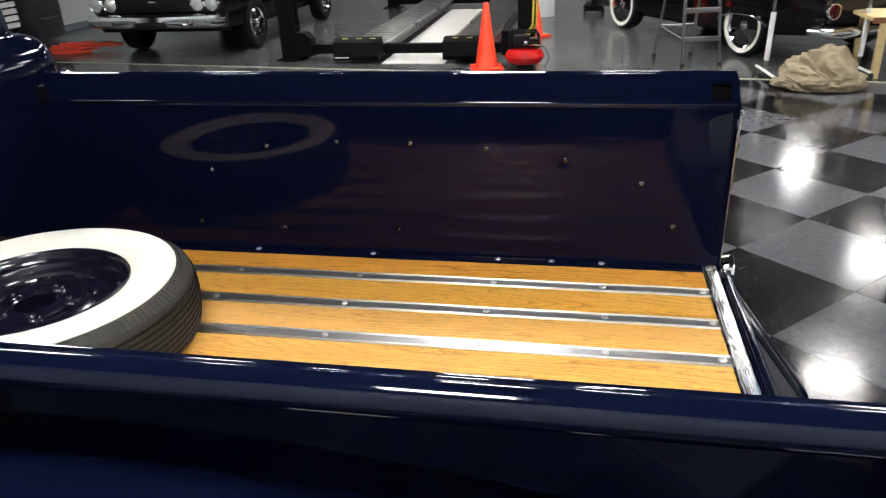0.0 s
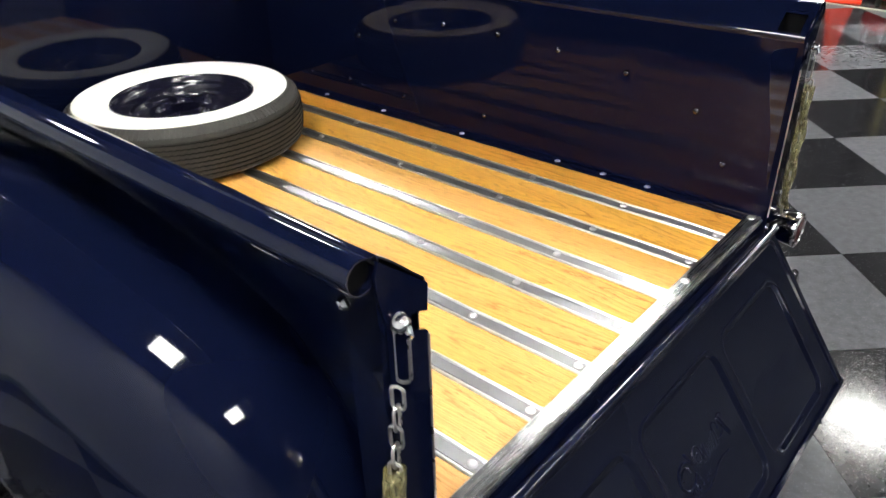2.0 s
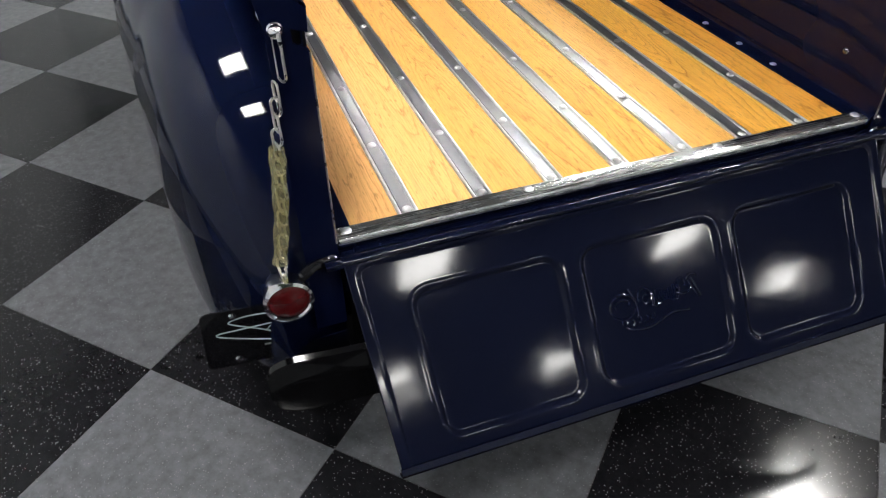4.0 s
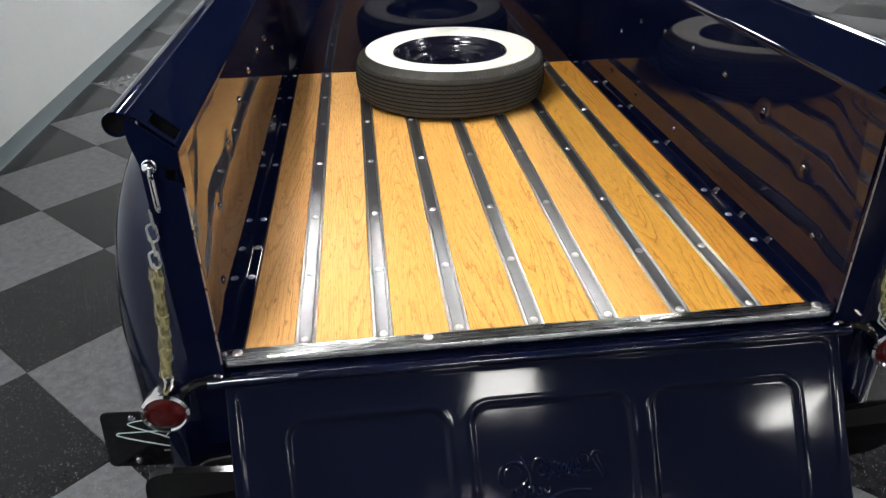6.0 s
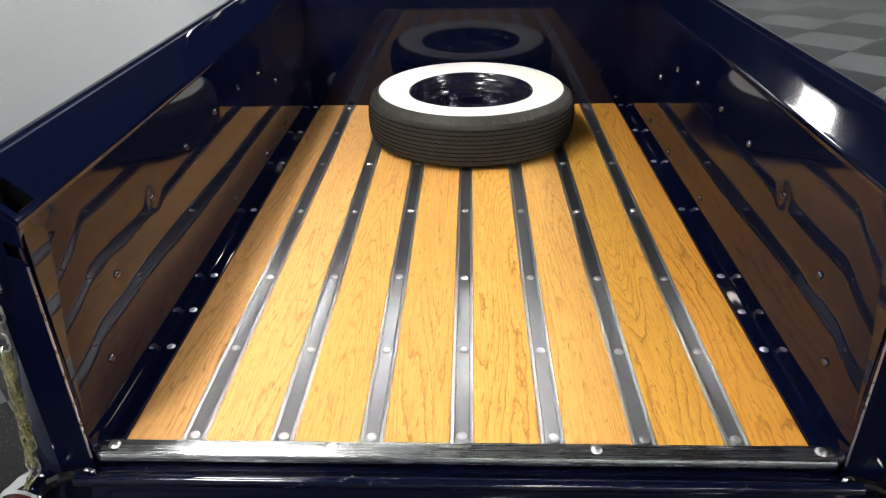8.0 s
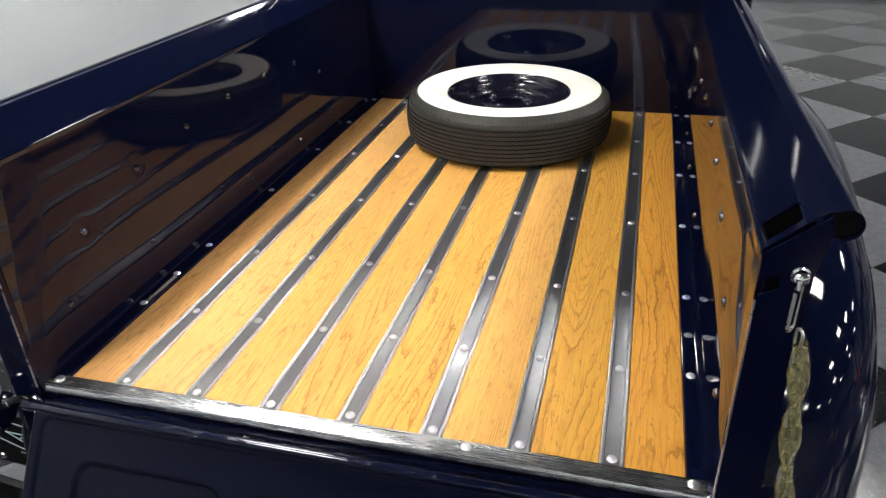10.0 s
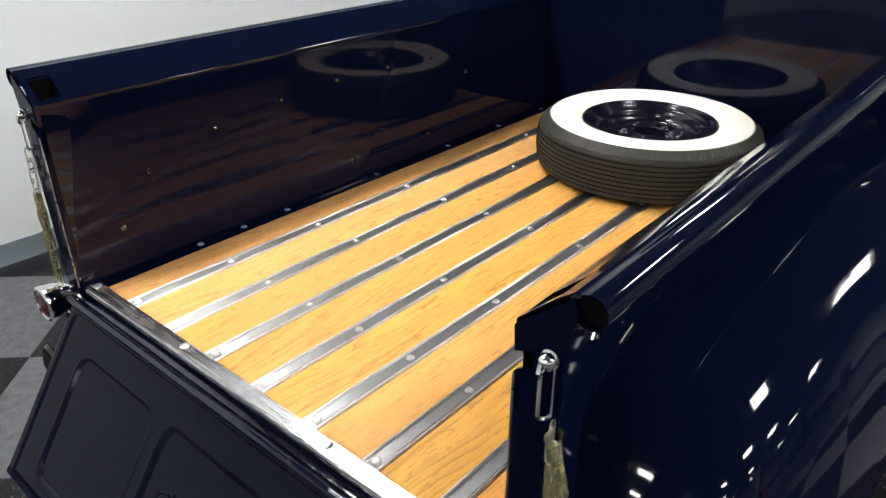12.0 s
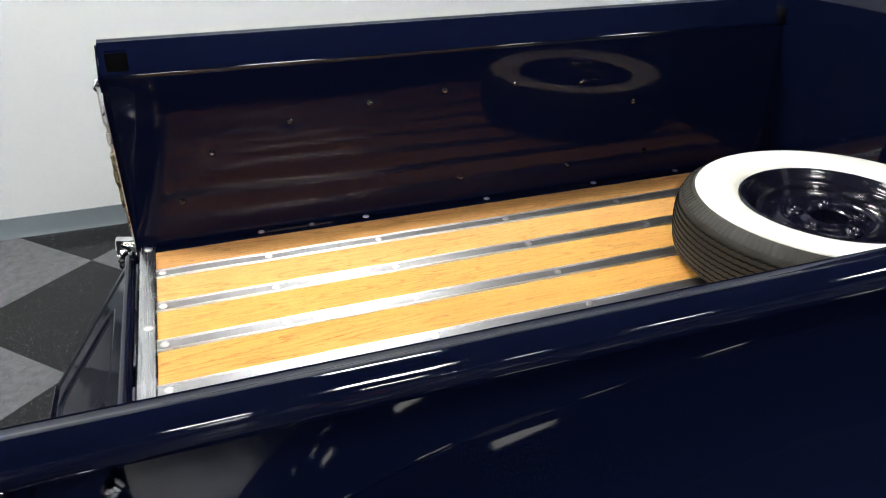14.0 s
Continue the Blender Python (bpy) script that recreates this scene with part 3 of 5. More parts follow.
def tailgate():
    """The lowered gate: a pressed sheet with a rim and three panels."""
    hinge, foot = Vector((0.340, 0, 0.672)), Vector((0.588, 0, 0.335))
    down = (foot - hinge)
    length = down.length
    down.normalize()
    nrm = Vector((-down.z, 0, down.x))
    half = 0.636
    panels = [(-0.367, 0.325), (0.008, 0.338), (0.377, 0.326)]

    def rounded(u, v, cu, cv, w, h, r):
        du, dv = abs(u - cu) - (w / 2 - r), abs(v - cv) - (h / 2 - r)
        return math.hypot(max(du, 0), max(dv, 0)) + min(max(du, dv), 0) - r

    def smooth(x):
        x = min(max(x, 0), 1)
        return x * x * (3 - 2 * x)

    def height(u, v):
        z = 0.0
        d = rounded(u, v, 0, length / 2 + 0.022, 2 * half - 0.034, length + 0.02, 0.028)
        z -= 0.004 * smooth((-d) / 0.008)
        for cu, w in panels:
            d = rounded(u, v, cu, 0.238, w, 0.307, 0.042)
            z += 0.0012 * smooth((0.012 - abs(d + 0.002)) / 0.012)
            z -= 0.0065 * smooth((-d + 0.003) / 0.013)
        return z

    bm = bmesh.new()
    nu, nv = 420, 140
    grid = []
    for j in range(nv + 1):
        v = length * j / nv
        inset = 0.022 * v / length
        row = []
        for i in range(nu + 1):
            u = -half + 2 * half * i / nu
            p = hinge + down * v + nrm * height(u, v)
            row.append(bm.verts.new((p.x, u * (1 - inset / half), p.z)))
        grid.append(row)
    for j in range(nv):
        for i in range(nu):
            bm.faces.new((grid[j][i], grid[j][i + 1], grid[j + 1][i + 1], grid[j + 1][i]))
    gate = part("tailgate", bm, NAVY_GATE, truck, "lowered navy tailgate pressed with three panels", 75)
    mod = gate.modifiers.new("thick", "SOLIDIFY")
    mod.thickness, mod.offset = 0.004, 1.0
    # folded lower edge
    q = foot + nrm * 0.002
    prof = [(0.0, 0.004), (0.014, 0.002), (0.020, -0.004), (0.020, -0.028), (0.016, -0.028), (0.014, -0.004), (0.0, -0.002)]
    bm = bmesh.new()
    rings(bm, [[tuple(q + down * a + nrm * b + Vector((0, y, 0))) for a, b in prof] for y in (-0.616, 0.616)])
    part("gate_lip", bm, NAVY, gate)
    bm = tube([tuple(hinge + nrm * 0.004 + Vector((0, y, 0))) for y in (-0.638, 0.638)], 0.010, 12)
    part("gate_roll", bm, NAVY_CHIPPED, gate)
    # worn embossed squiggle, plain shape
    def stroke(bm, pts, r):
        path = []
        for u, v in pts:
            p = hinge + down * v + nrm * (height(u, v) + 0.0032)
            path.append((p.x, u, p.z))
        return tube(path, r, 6, bm)

    bm = bmesh.new()
    # a tall looped start, rows of small curls, a tail and an underline
    def arc(cu, cv, ru, rv, a0, a1, r=0.0026, n=22):
        stroke(bm, [(cu + ru * math.cos(a), cv + rv * math.sin(a)) for a in np.radians(np.linspace(a0, a1, n))], r)

    arc(-0.080, 0.232, 0.030, 0.026, 20, 345, 0.0032, 34)
    arc(-0.081, 0.228, 0.017, 0.011, 150, 390)
    stroke(bm, [(-0.062 + 0.014 * a + 0.006 * math.sin(3 * a), 0.196 + 0.062 * a) for a in np.linspace(0, 1, 14)], 0.0030)
    arc(-0.025, 0.222, 0.016, 0.018, 160, 420, 0.0030)
    arc(-0.024, 0.228, 0.007, 0.010, 0, 300)
    run = []
    for a in np.linspace(0, 1, 150):
        ph = a * 2 * math.pi * 6.5
        run.append((-0.012 + 0.068 * a + 0.0055 * math.sin(ph), 0.232 - 0.003 * a + 0.0135 * math.cos(ph) * (1.0 + 0.3 * math.sin(a * 9))))
    stroke(bm, run, 0.0025)
    arc(0.064, 0.214, 0.011, 0.012, 130, 400)
    arc(0.070, 0.226, 0.020, 0.012, 20, 160)
    arc(0.094, 0.208, 0.012, 0.008, 170, 350)
    stroke(bm, [(0.084 + 0.020 * a, 0.212 + 0.042 * a) for a in np.linspace(0, 1, 12)], 0.0030)
    stroke(bm, [(0.093 + 0.016 * a, 0.208 + 0.044 * a) for a in np.linspace(0, 1, 12)], 0.0026)
    for k in range(5):
        arc(-0.082 + 0.017 * k, 0.266 + 0.003 * (k % 2), 0.0055, 0.007, 150 + 40 * k, 400 + 40 * k, 0.0024, 12)
    arc(-0.052, 0.272, 0.030, 0.014, 95, 170, 0.0026)
    stroke(bm, [(-0.054 + 0.130 * a, 0.287 - 0.016 * a + 0.005 * math.sin(a * 7)) for a in np.linspace(0, 1, 40)], 0.0030)
    part("embossed_scroll", bm, NAVY, gate, "embossed curling mark in the gate")
    return gate


gate = tailgate()


def chain(s):
    """A hanging chain whose lower links sit in a clear sleeve."""
    top = Vector((0.3315, s * 0.688, 1.120))

    def along(d):
        return Vector((top.x - 0.004 + 0.004 * math.sin(d * 9), top.y + s * (0.14 * d + 0.004 * math.sin(d * 14)), top.z - d))

    start = 0.185 if s < 0 else 0.088
    holder = part("chain", tube([along(0.0), along(0.004)], 0.003, 6), ZINC, truck, "zinc gate chain with a clear plastic sleeve")

    def link(length, w, r):
        pts = []
        for k in range(24):
            a = 2 * math.pi * k / 24
            pts.append((w * math.cos(a), 0, -length / 2 + (length / 2 - w) * (1 if math.sin(a) > 0 else -1) + w * math.sin(a)))
        return tube(pts, r, 6, closed=True)

    long_link = finish(bpy.data.objects.new("link", bpy.data.meshes.new("link")), link(0.074, 0.0090, 0.0024), ZINC).data
    short_link = finish(bpy.data.objects.new("link", bpy.data.meshes.new("link")), link(0.034, 0.0078, 0.0024), ZINC).data
    share("link", long_link, holder, Matrix.Translation(along(0.0)) @ pose(0, 0, 0, 0, 0, -35 * s))
    d, k = 0.070, 0
    while d < 0.42:
        share("link", short_link, holder, Matrix.Translation(along(d)) @ pose(0, 0, 0, 0, 0, 20 + 90 * (k % 2)))
        d += 0.0265
        k += 1
    sl = Mat("clear_yellowed_vinyl", (0.42, 0.38, 0.19), 0.18, coat=0.6, coat_rough=0.08)
    sl.set("Transmission Weight", 0.72)
    sl.set("IOR", 1.25)
    sl.bump(sl.noise(sl.coords(), 60, 3), 0.6, 0.006)
    loops = []
    rnd = random.Random(5 + s)
    for i in range(40):
        dd = start + (0.43 - start) * i / 39
        c = along(dd)
        tw = 0.9 + 0.25 * math.sin(i * 0.5) if s < 0 else i * 0.24
        w, t = 0.0150 + rnd.uniform(-0.0012, 0.0012), 0.0092 + rnd.uniform(-0.0008, 0.0008)
        loops.append([(c.x + w * math.cos(2 * math.pi * k / 14) * math.cos(tw) - t * math.sin(2 * math.pi * k / 14) * math.sin(tw), c.y + w * math.cos(2 * math.pi * k / 14) * math.sin(tw) + t * math.sin(2 * math.pi * k / 14) * math.cos(tw), c.z) for k in range(14)])
    bm = bmesh.new()
    rings(bm, loops, True, False)
    part("sleeve", bm, sl.m, holder, "wrinkled clear plastic sleeve")


chain(-1)
chain(1)


# fenders
ZTOP = [(-1.63, 0.45), (-1.58, 0.68), (-1.47, 0.87), (-1.30, 0.99), (-1.05, 1.041), (-0.75, 1.062), (-0.55, 1.062), (-0.33, 1.045), (-0.11, 1.016), (0.0, 0.985), (0.07, 0.951), (0.12, 0.912), (0.17, 0.848), (0.22, 0.755), (0.26, 0.655), (0.29, 0.545), (0.315, 0.42)]
WIDE = [(-1.63, 0.82), (-1.5, 0.90), (-1.3, 0.955), (-1.0, 0.985), (-0.6, 0.995), (-0.3, 0.99), (-0.08, 0.97), (0.07, 0.94), (0.17, 0.90), (0.26, 0.845), (0.315, 0.78)]


def fender(s):
    bm = bmesh.new()
    rows = []
    xs = list(np.linspace(-1.63, 0.05, 46)) + list(np.linspace(0.07, 0.315, 22))
    for x in xs:
        zt, w = interp(x, ZTOP), interp(x, WIDE) + (interp(x, [(-0.95, 0.015), (-0.40, -0.03)]) if s < 0 else -0.006)
        wheel = max(0.0, 0.40**2 - (x + 0.72) ** 2) ** 0.5
        zb = max(0.34, 0.36 + wheel * 0.62)
        zc = min(zt - 0.02, zb + (zt - zb) * 0.12)
        row = []
        for u in [0.0, 0.008, 0.016, 0.025, 0.036, 0.05, 0.066] + [math.sin(math.pi / 2 * k / 30) ** 0.8 for k in range(1, 31)]:
            y = 0.6385 + (w - 0.6385) * u
            # a shallow crown that rolls over at the outer edge
            crown = min(interp(x, [(-0.75, 0.041), (-0.25, 0.056)]), 0.2 * (zt - zc))
            z = zt - crown * u * u - (zt - zc - crown) * (1 - max(1 - u**6.0, 0) ** (1 / 3.0))
            # the lip that turns up against the bed side
            z += 0.002 * max(0.0, 1 - u / 0.05) ** 2
            row.append((x, s * y, z))
        row.append((x, s * (w - 0.001), (zc + zb) / 2))
        row.append((x, s * (w - 0.006), zb))
        row.append((x, s * (w - 0.020), zb - 0.004))
        rows.append(row)
    rings(bm, rows, False, False)
    ob = part("fender", bm, NAVY_FENDER, truck, "bulbous glossy navy rear fender")
    mod = ob.modifiers.new("thick", "SOLIDIFY")
    mod.thickness = 0.003
    return ob


fender(-1)
fender(1)


def wheel(parent, centre, radius, width, out, rim_mat, white=True, rim_r=None):
    """A road wheel whose axle points along out; tyre, whitewall and rim under it."""
    q = Vector(out).to_track_quat("Z", "Y").to_matrix().to_4x4()
    m = Matrix.Translation(centre) @ q
    rr = rim_r or radius * 0.6
    h = width / 2
    prof = [(rr, -h * 0.7), (radius * 0.8, -h), (radius * 0.93, -h * 0.92), (radius, -h * 0.6), (radius, h * 0.6), (radius * 0.95, h * 0.88), (radius * 0.86, h), (rr * 1.06, h * 0.9), (rr, h * 0.7)]
    tyre = part("tyre", lathe(prof, 40, m), RUBBER, parent)
    if white:
        part("whitewall", lathe([(radius * 0.86, h + 0.001), (radius * 0.76, h + 0.003), (rr * 1.04, h * 0.9)], 40, m), WHITEWALL, tyre)
    part("rim", lathe([(rr, h * 0.78), (rr * 0.93, h * 0.5), (rr * 0.7, h * 0.35), (rr * 0.55, h * 0.55), (rr * 0.3, h * 0.62), (0.001, h * 0.66)], 32, m), rim_mat, parent)
    return tyre


for s in (-1, 1):
    wheel(truck, (-0.72, s * 0.80, 0.355), 0.355, 0.17, (0, s, 0), NAVY, True)

# rear bumper, black, its ends showing beyond the gate
bm = bmesh.new()
prof = [(0.0, -0.072), (0.010, -0.066), (0.016, -0.03), (0.018, 0.0), (0.016, 0.03), (0.010, 0.066), (0.0, 0.072), (-0.006, 0.066), (0.004, 0.0), (-0.006, -0.066)]
loops = []
for y in list(np.linspace(-0.82, -0.75, 9)) + list(np.linspace(-0.70, 0.70, 25)) + list(np.linspace(0.75, 0.82, 9)):
    back = 0.022 * max(0, (abs(y) - 0.45) / 0.35) ** 2
    tall = 1.08 if abs(y) < 0.75 else 0.5 + 0.58 * max(0.0, 1 - ((abs(y) - 0.75) / 0.07) ** 2) ** 0.5
    loops.append([(0.405 + u - back, y, 0.430 + w * tall) for u, w in prof])
rings(bm, loops)
part("bumper", bm, BUMPER_BLACK, truck, "black rear bumper with curled ends")
for s in (-1, 1):
    part("bumper_bracket", box((0.25, s * 0.45 - 0.02, 0.41), (0.402, s * 0.45 + 0.02, 0.45), 0.004), STEEL_BLACK, truck)


def tail_light(s):
    c = Vector((0.372, s * 0.748, 0.638))
    m = Matrix.Translation(c) @ pose(0, 0, 0, 0, 90, 0)
    shell = lathe([(0.001, -0.075), (0.018, -0.072), (0.034, -0.055), (0.042, -0.03), (0.045, -0.008), (0.047, 0.0), (0.0465, 0.006), (0.041, 0.009), (0.038, 0.006)], 36, m)
    body = part("tail_light", shell, CHROME, truck, "chrome bullet tail light with a red lens")
    part("lens", lathe([(0.0385, 0.003), (0.034, 0.0065), (0.022, 0.009), (0.001, 0.010)], 32, m), RED_LENS, body, "round red lens")
    bm = tube([(0.318, s * 0.655, 0.668), (0.335, s * 0.69, 0.672), (0.345, s * 0.72, 0.66), (0.345, s * 0.735, 0.64)], 0.010, 8)
    part("bracket", bm, BLACK_PAINT, body)
    bm = lathe([(0.0005, 0.011), (0.010, 0.010), (0.014, 0.004), (0.014, 0.0)], 14, pose(0.317, s * 0.652, 0.668, 0, 90, 0))
    part("bolt", bm, CHROME, body)


tail_light(-1)
tail_light(1)


# show plate under the left tail light: plain marks stand for its lettering
def show_plate():
    w, hgt = 0.305, 0.152
    m = pose(0.276, -0.771, 0.482, 90, 0, 90) @ pose(0, 0, 0, 0, 0, -4)
    bm = bmesh.new()
    r = 0.014
    pts = []
    for cx, cy, a0 in ((w / 2 - r, hgt / 2 - r, 0), (-w / 2 + r, hgt / 2 - r, 90), (-w / 2 + r, -hgt / 2 + r, 180), (w / 2 - r, -hgt / 2 + r, 270)):
        for k in range(6):
            a = radians(a0 + 18 * k)
            pts.append((cx + r * math.cos(a), cy + r * math.sin(a)))
    rings(bm, [[m @ Vector((x, y, z)) for x, y in pts] for z in (-0.0015, 0.0015)])
    plate = part("show_plate", bm, BLACK_PAINT, truck, "black show plate with a white scroll mark")
    for x in (-0.09, 0.09):
        for y in (-0.06, 0.06):
            part("plate_screw", lathe([(0.0005, 0.004), (0.006, 0.0035), (0.008, 0.0)], 12, m @ Matrix.Translation((x, y, 0.0015))), CHROME, plate)
    silver = Mat("silver_print", (0.26, 0.33, 0.34), 0.45).m
    def mark(name, pts, r, n=60):
        ks = np.linspace(0, len(pts) - 1, n)
        path = [(interp(a, [(i, p[0]) for i, p in enumerate(pts)]), interp(a, [(i, p[1]) for i, p in enumerate(pts)])) for a in ks]
        part(name, tube([m @ Vector((x, y, 0.0012)) for x, y in path], r, 6), silver, plate)

    # a long swash with two hairpin turns, then a slanting run of low waves with two tall strokes
    mark("scroll_mark", [(0.0, 0.050), (-0.06, 0.054), (-0.098, 0.046), (-0.085, 0.034), (-0.03, 0.008), (0.004, -0.016), (-0.008, -0.024), (-0.06, -0.010), (-0.118, 0.010), (-0.122, 0.019), (-0.09, 0.021), (0.0, 0.024), (0.10, 0.026)], 0.0016, 120)
    wave = [(-0.030 + 0.0095 * k + 0.004 * (k % 2), (0.004 if k % 2 == 0 else 0.017)) for k in range(17)]
    mark("script_wave", wave, 0.0011, 140)
    mark("script_stroke", [(0.022, 0.004), (0.036, 0.032)], 0.0011, 8)
    mark("script_stroke", [(0.092, 0.004), (0.104, 0.034)], 0.0011, 8)
    for k in range(8):
        part("print_bar", box((0.018 + 0.0125 * k, -0.012, 0.0013), (0.026 + 0.0125 * k, -0.006, 0.0017), 0, m), silver, plate)
    grey = Mat("dull_print", (0.09, 0.10, 0.10), 0.5).m
    part("print_bar", box((-0.035, -0.036, 0.0013), (0.082, -0.031, 0.0017), 0, m), grey, plate)
    part("plate_bracket", box((0.20, -0.80, 0.45), (0.272, -0.66, 0.53), 0.004), STEEL_BLACK, plate)


show_plate()


# cab
def cab():
    def ring(z, half, back, front, r):
        pts = []
        for cx, cy, a0 in ((back - r, half - r, 0), (front + r, half - r, 90), (front + r, -half + r, 180), (back - r, -half + r, 270)):
            for k in range(9):
                a = radians(a0 + 90 * k / 8)
                y = cy + r * math.sin(a)
                bow = 0.02 * (y / half) ** 2 if cx > -2.4 else 0.0
                pts.append((cx + r * math.cos(a) - bow, y, z))
        # the back is bowed across its width
        flat = [(back - 0.02 * (y / half) ** 2, y, z) for y in np.linspace(-half + r, half - r, 14)[1:-1]]
        return pts + flat
    spec = [(0.42, 0.79, -1.695, -3.05, 0.12), (0.7, 0.83, -1.67, -3.05, 0.12), (1.0, 0.845, -1.655, -3.05, 0.12), (1.18, 0.84, -1.655, -3.05, 0.12), (1.235, 0.835, -1.657, -3.05, 0.12)]
    # rounded shoulder, then the narrower greenhouse
    for k in range(1, 11):
        a = radians(9 * k)
        spec.append((1.235 + 0.10 * math.sin(a), 0.835 - 0.068 * (1 - math.cos(a)), -1.657 - 0.068 * (1 - math.cos(a)), -3.05 + 0.06 * (1 - math.cos(a)), 0.12))
    spec += [(1.341, 0.763, -1.728, -2.97, 0.12), (1.352, 0.761, -1.731, -2.96, 0.12), (1.40, 0.757, -1.735, -2.93, 0.12), (1.5, 0.745, -1.745, -2.88, 0.13), (1.60, 0.722, -1.762, -2.80, 0.15), (1.68, 0.69, -1.795, -2.72, 0.18), (1.78, 0.62, -1.87, -2.58, 0.22), (1.83, 0.50, -1.99, -2.45, 0.2), (1.845, 0.34, -2.14, -2.34, 0.09)]
    bm = bmesh.new()
    rings(bm, [ring(*s) for s in spec])
    body = part("cab", bm, NAVY, truck, "rounded navy cab behind the bed")
    bm = bmesh.new()
    pts = []
    for cx, cy, a0 in ((0.25, 0.10, 0), (-0.25, 0.10, 90), (-0.25, -0.10, 180), (0.25, -0.10, 270)):
        for k in range(6):
            a = radians(a0 + 18 * k)
            pts.append((cx + 0.05 * math.cos(a), cy + 0.05 * math.sin(a)))
    rings(bm, [[(-1.748 - 0.16 * max(0, v) + d, u, 1.55 + v) for u, v in pts] for d in (-0.01, 0.004)])
    part("rear_window", bm, GLASS_DARK, body, "dark rear window glass")


cab()
m = pose(-1.735, 0.845, 1.175, 0, 62, 20) @ Matrix.Diagonal((0.8, 0.8, 0.8, 1))
part("filler_cap", lathe([(0.001, 0.05), (0.018, 0.048), (0.030, 0.040), (0.033, 0.028), (0.030, 0.02), (0.022, 0.018), (0.022, -0.04)], 28, m), CHROME, truck, "chrome fuel filler cap")


# ---- spare wheel ----
def spare_wheel():
    e = thing("spare_wheel", "whitewall spare tyre on a navy steel rim lying in the bed", "spare wheel", at=pose(-1.316, 0.016, BED_Z + 0.001) @ Matrix.Diagonal((1.043, 1.043, 1.06, 1)))
    R, H = 0.352, 0.170
    prof = [(0.212, 0.030), (0.25, 0.006), (0.295, 0.0012), (0.316, 0.0045), (0.329, 0.0115), (0.3355, 0.0185)]
    # tread ribs with grooves between them
    z0, z1, n = 0.020, 0.128, 8
    step = (z1 - z0) / n
    for k in range(n):
        a = z0 + k * step
        bulge = 0.008 * (1 - ((a + step / 2 - 0.084) / 0.062) ** 2)
        prof += [(R - 0.010 + bulge, a + 0.001), (R - 0.0095 + bulge, a + step * 0.8), (R - 0.016 + bulge, a + step * 0.84), (R - 0.016 + bulge, a + step * 0.97)]
    prof += [(0.343, 0.130), (0.3415, 0.138), (0.336, 0.147), (0.328, 0.1545), (0.3185, 0.1605), (0.3122, 0.1645)]
    tyre = part("tyre", lathe(prof, 160), RUBBER, e, "black ribbed tyre tread")
    # near-black zigzag beads over the grooves paint in their shade
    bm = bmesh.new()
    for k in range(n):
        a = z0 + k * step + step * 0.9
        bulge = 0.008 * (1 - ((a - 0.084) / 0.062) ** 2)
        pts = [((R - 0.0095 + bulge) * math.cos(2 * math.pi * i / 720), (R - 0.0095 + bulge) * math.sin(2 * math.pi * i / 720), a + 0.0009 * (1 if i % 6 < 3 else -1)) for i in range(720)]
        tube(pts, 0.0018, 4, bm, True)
    part("groove_shade", bm, RECESS_SHADE, tyre, "near-black zigzag lines that paint shade into the tread grooves")
    # radial ribs on the shoulder
    bm = bmesh.new()
    for i in range(150):
        a = 2 * math.pi * i / 150
        add_box(bm, (-0.014, -0.0034, -0.0012), (0.014, 0.0034, 0.0012), 0, pose(0, 0, 0, 0, 0, math.degrees(a)) @ Matrix.Translation((0.3295, 0, 0.1525)) @ pose(0, 0, 0, 0, 40, 0))
    part("shoulder_ribs", bm, RUBBER, tyre, smooth=False)
    part("whitewall", lathe([(0.3132, 0.162), (0.3112, 0.1675), (0.302, 0.1715), (0.275, 0.174), (0.247, 0.1715), (0.225, 0.164), (0.214, 0.157), (0.208, 0.150)], 96), WHITEWALL, tyre, "wide cream white sidewall")
    rim = part("rim", lathe([(0.211, 0.153), (0.2100, 0.1575), (0.206, 0.1595), (0.2025, 0.1570), (0.2000, 0.150), (0.1935, 0.1370), (0.1895, 0.1340), (0.1850, 0.1335), (0.1815, 0.1290), (0.1775, 0.1150), (0.1720, 0.1030), (0.1640, 0.0965), (0.1540, 0.0970), (0.1420, 0.1035), (0.1300, 0.1125), (0.1200, 0.1190), (0.1120, 0.1220), (0.1050, 0.1215), (0.1005, 0.1170), (0.0950, 0.1150), (0.0600, 0.1158), (0.0530, 0.1205), (0.0470, 0.1215), (0.0430, 0.1185), (0.0415, 0.06)], 96), RIM_PAINT, e, "navy painted steel rim")
    part("rim_barrel", lathe([(0.166, 0.095), (0.166, 0.02), (0.206, 0.015), (0.212, 0.03)], 64), RIM_PAINT, rim)
    # added near-black disc closes the hub hole and stands for its shade
    part("hub_hole_shade", lathe([(0.06, 0.012), (0.001, 0.012)], 32), RECESS_SHADE, rim, "near-black disc that paints the shade in the hub hole")
    for k in range(5):
        a = 2 * math.pi * k / 5 + 0.3
        bm = lathe([(0.0215, -0.002), (0.0195, 0.003), (0.0150, 0.0062), (0.0110, 0.0058), (0.0085, 0.002), (0.0005, -0.001)], 24, Matrix.Translation((0.0755 * math.cos(a), 0.0755 * math.sin(a), 0.1158)))
        part("lug_seat", bm, RIM_PAINT, rim)
    for k in range(4):
        a = 2 * math.pi * k / 4 + 0.5
        part("clip_nub", box((0.121, -0.014, 0.1165), (0.133, 0.014, 0.1225), 0.002, pose(0, 0, 0, 0, 0, math.degrees(a))), RIM_PAINT, rim)
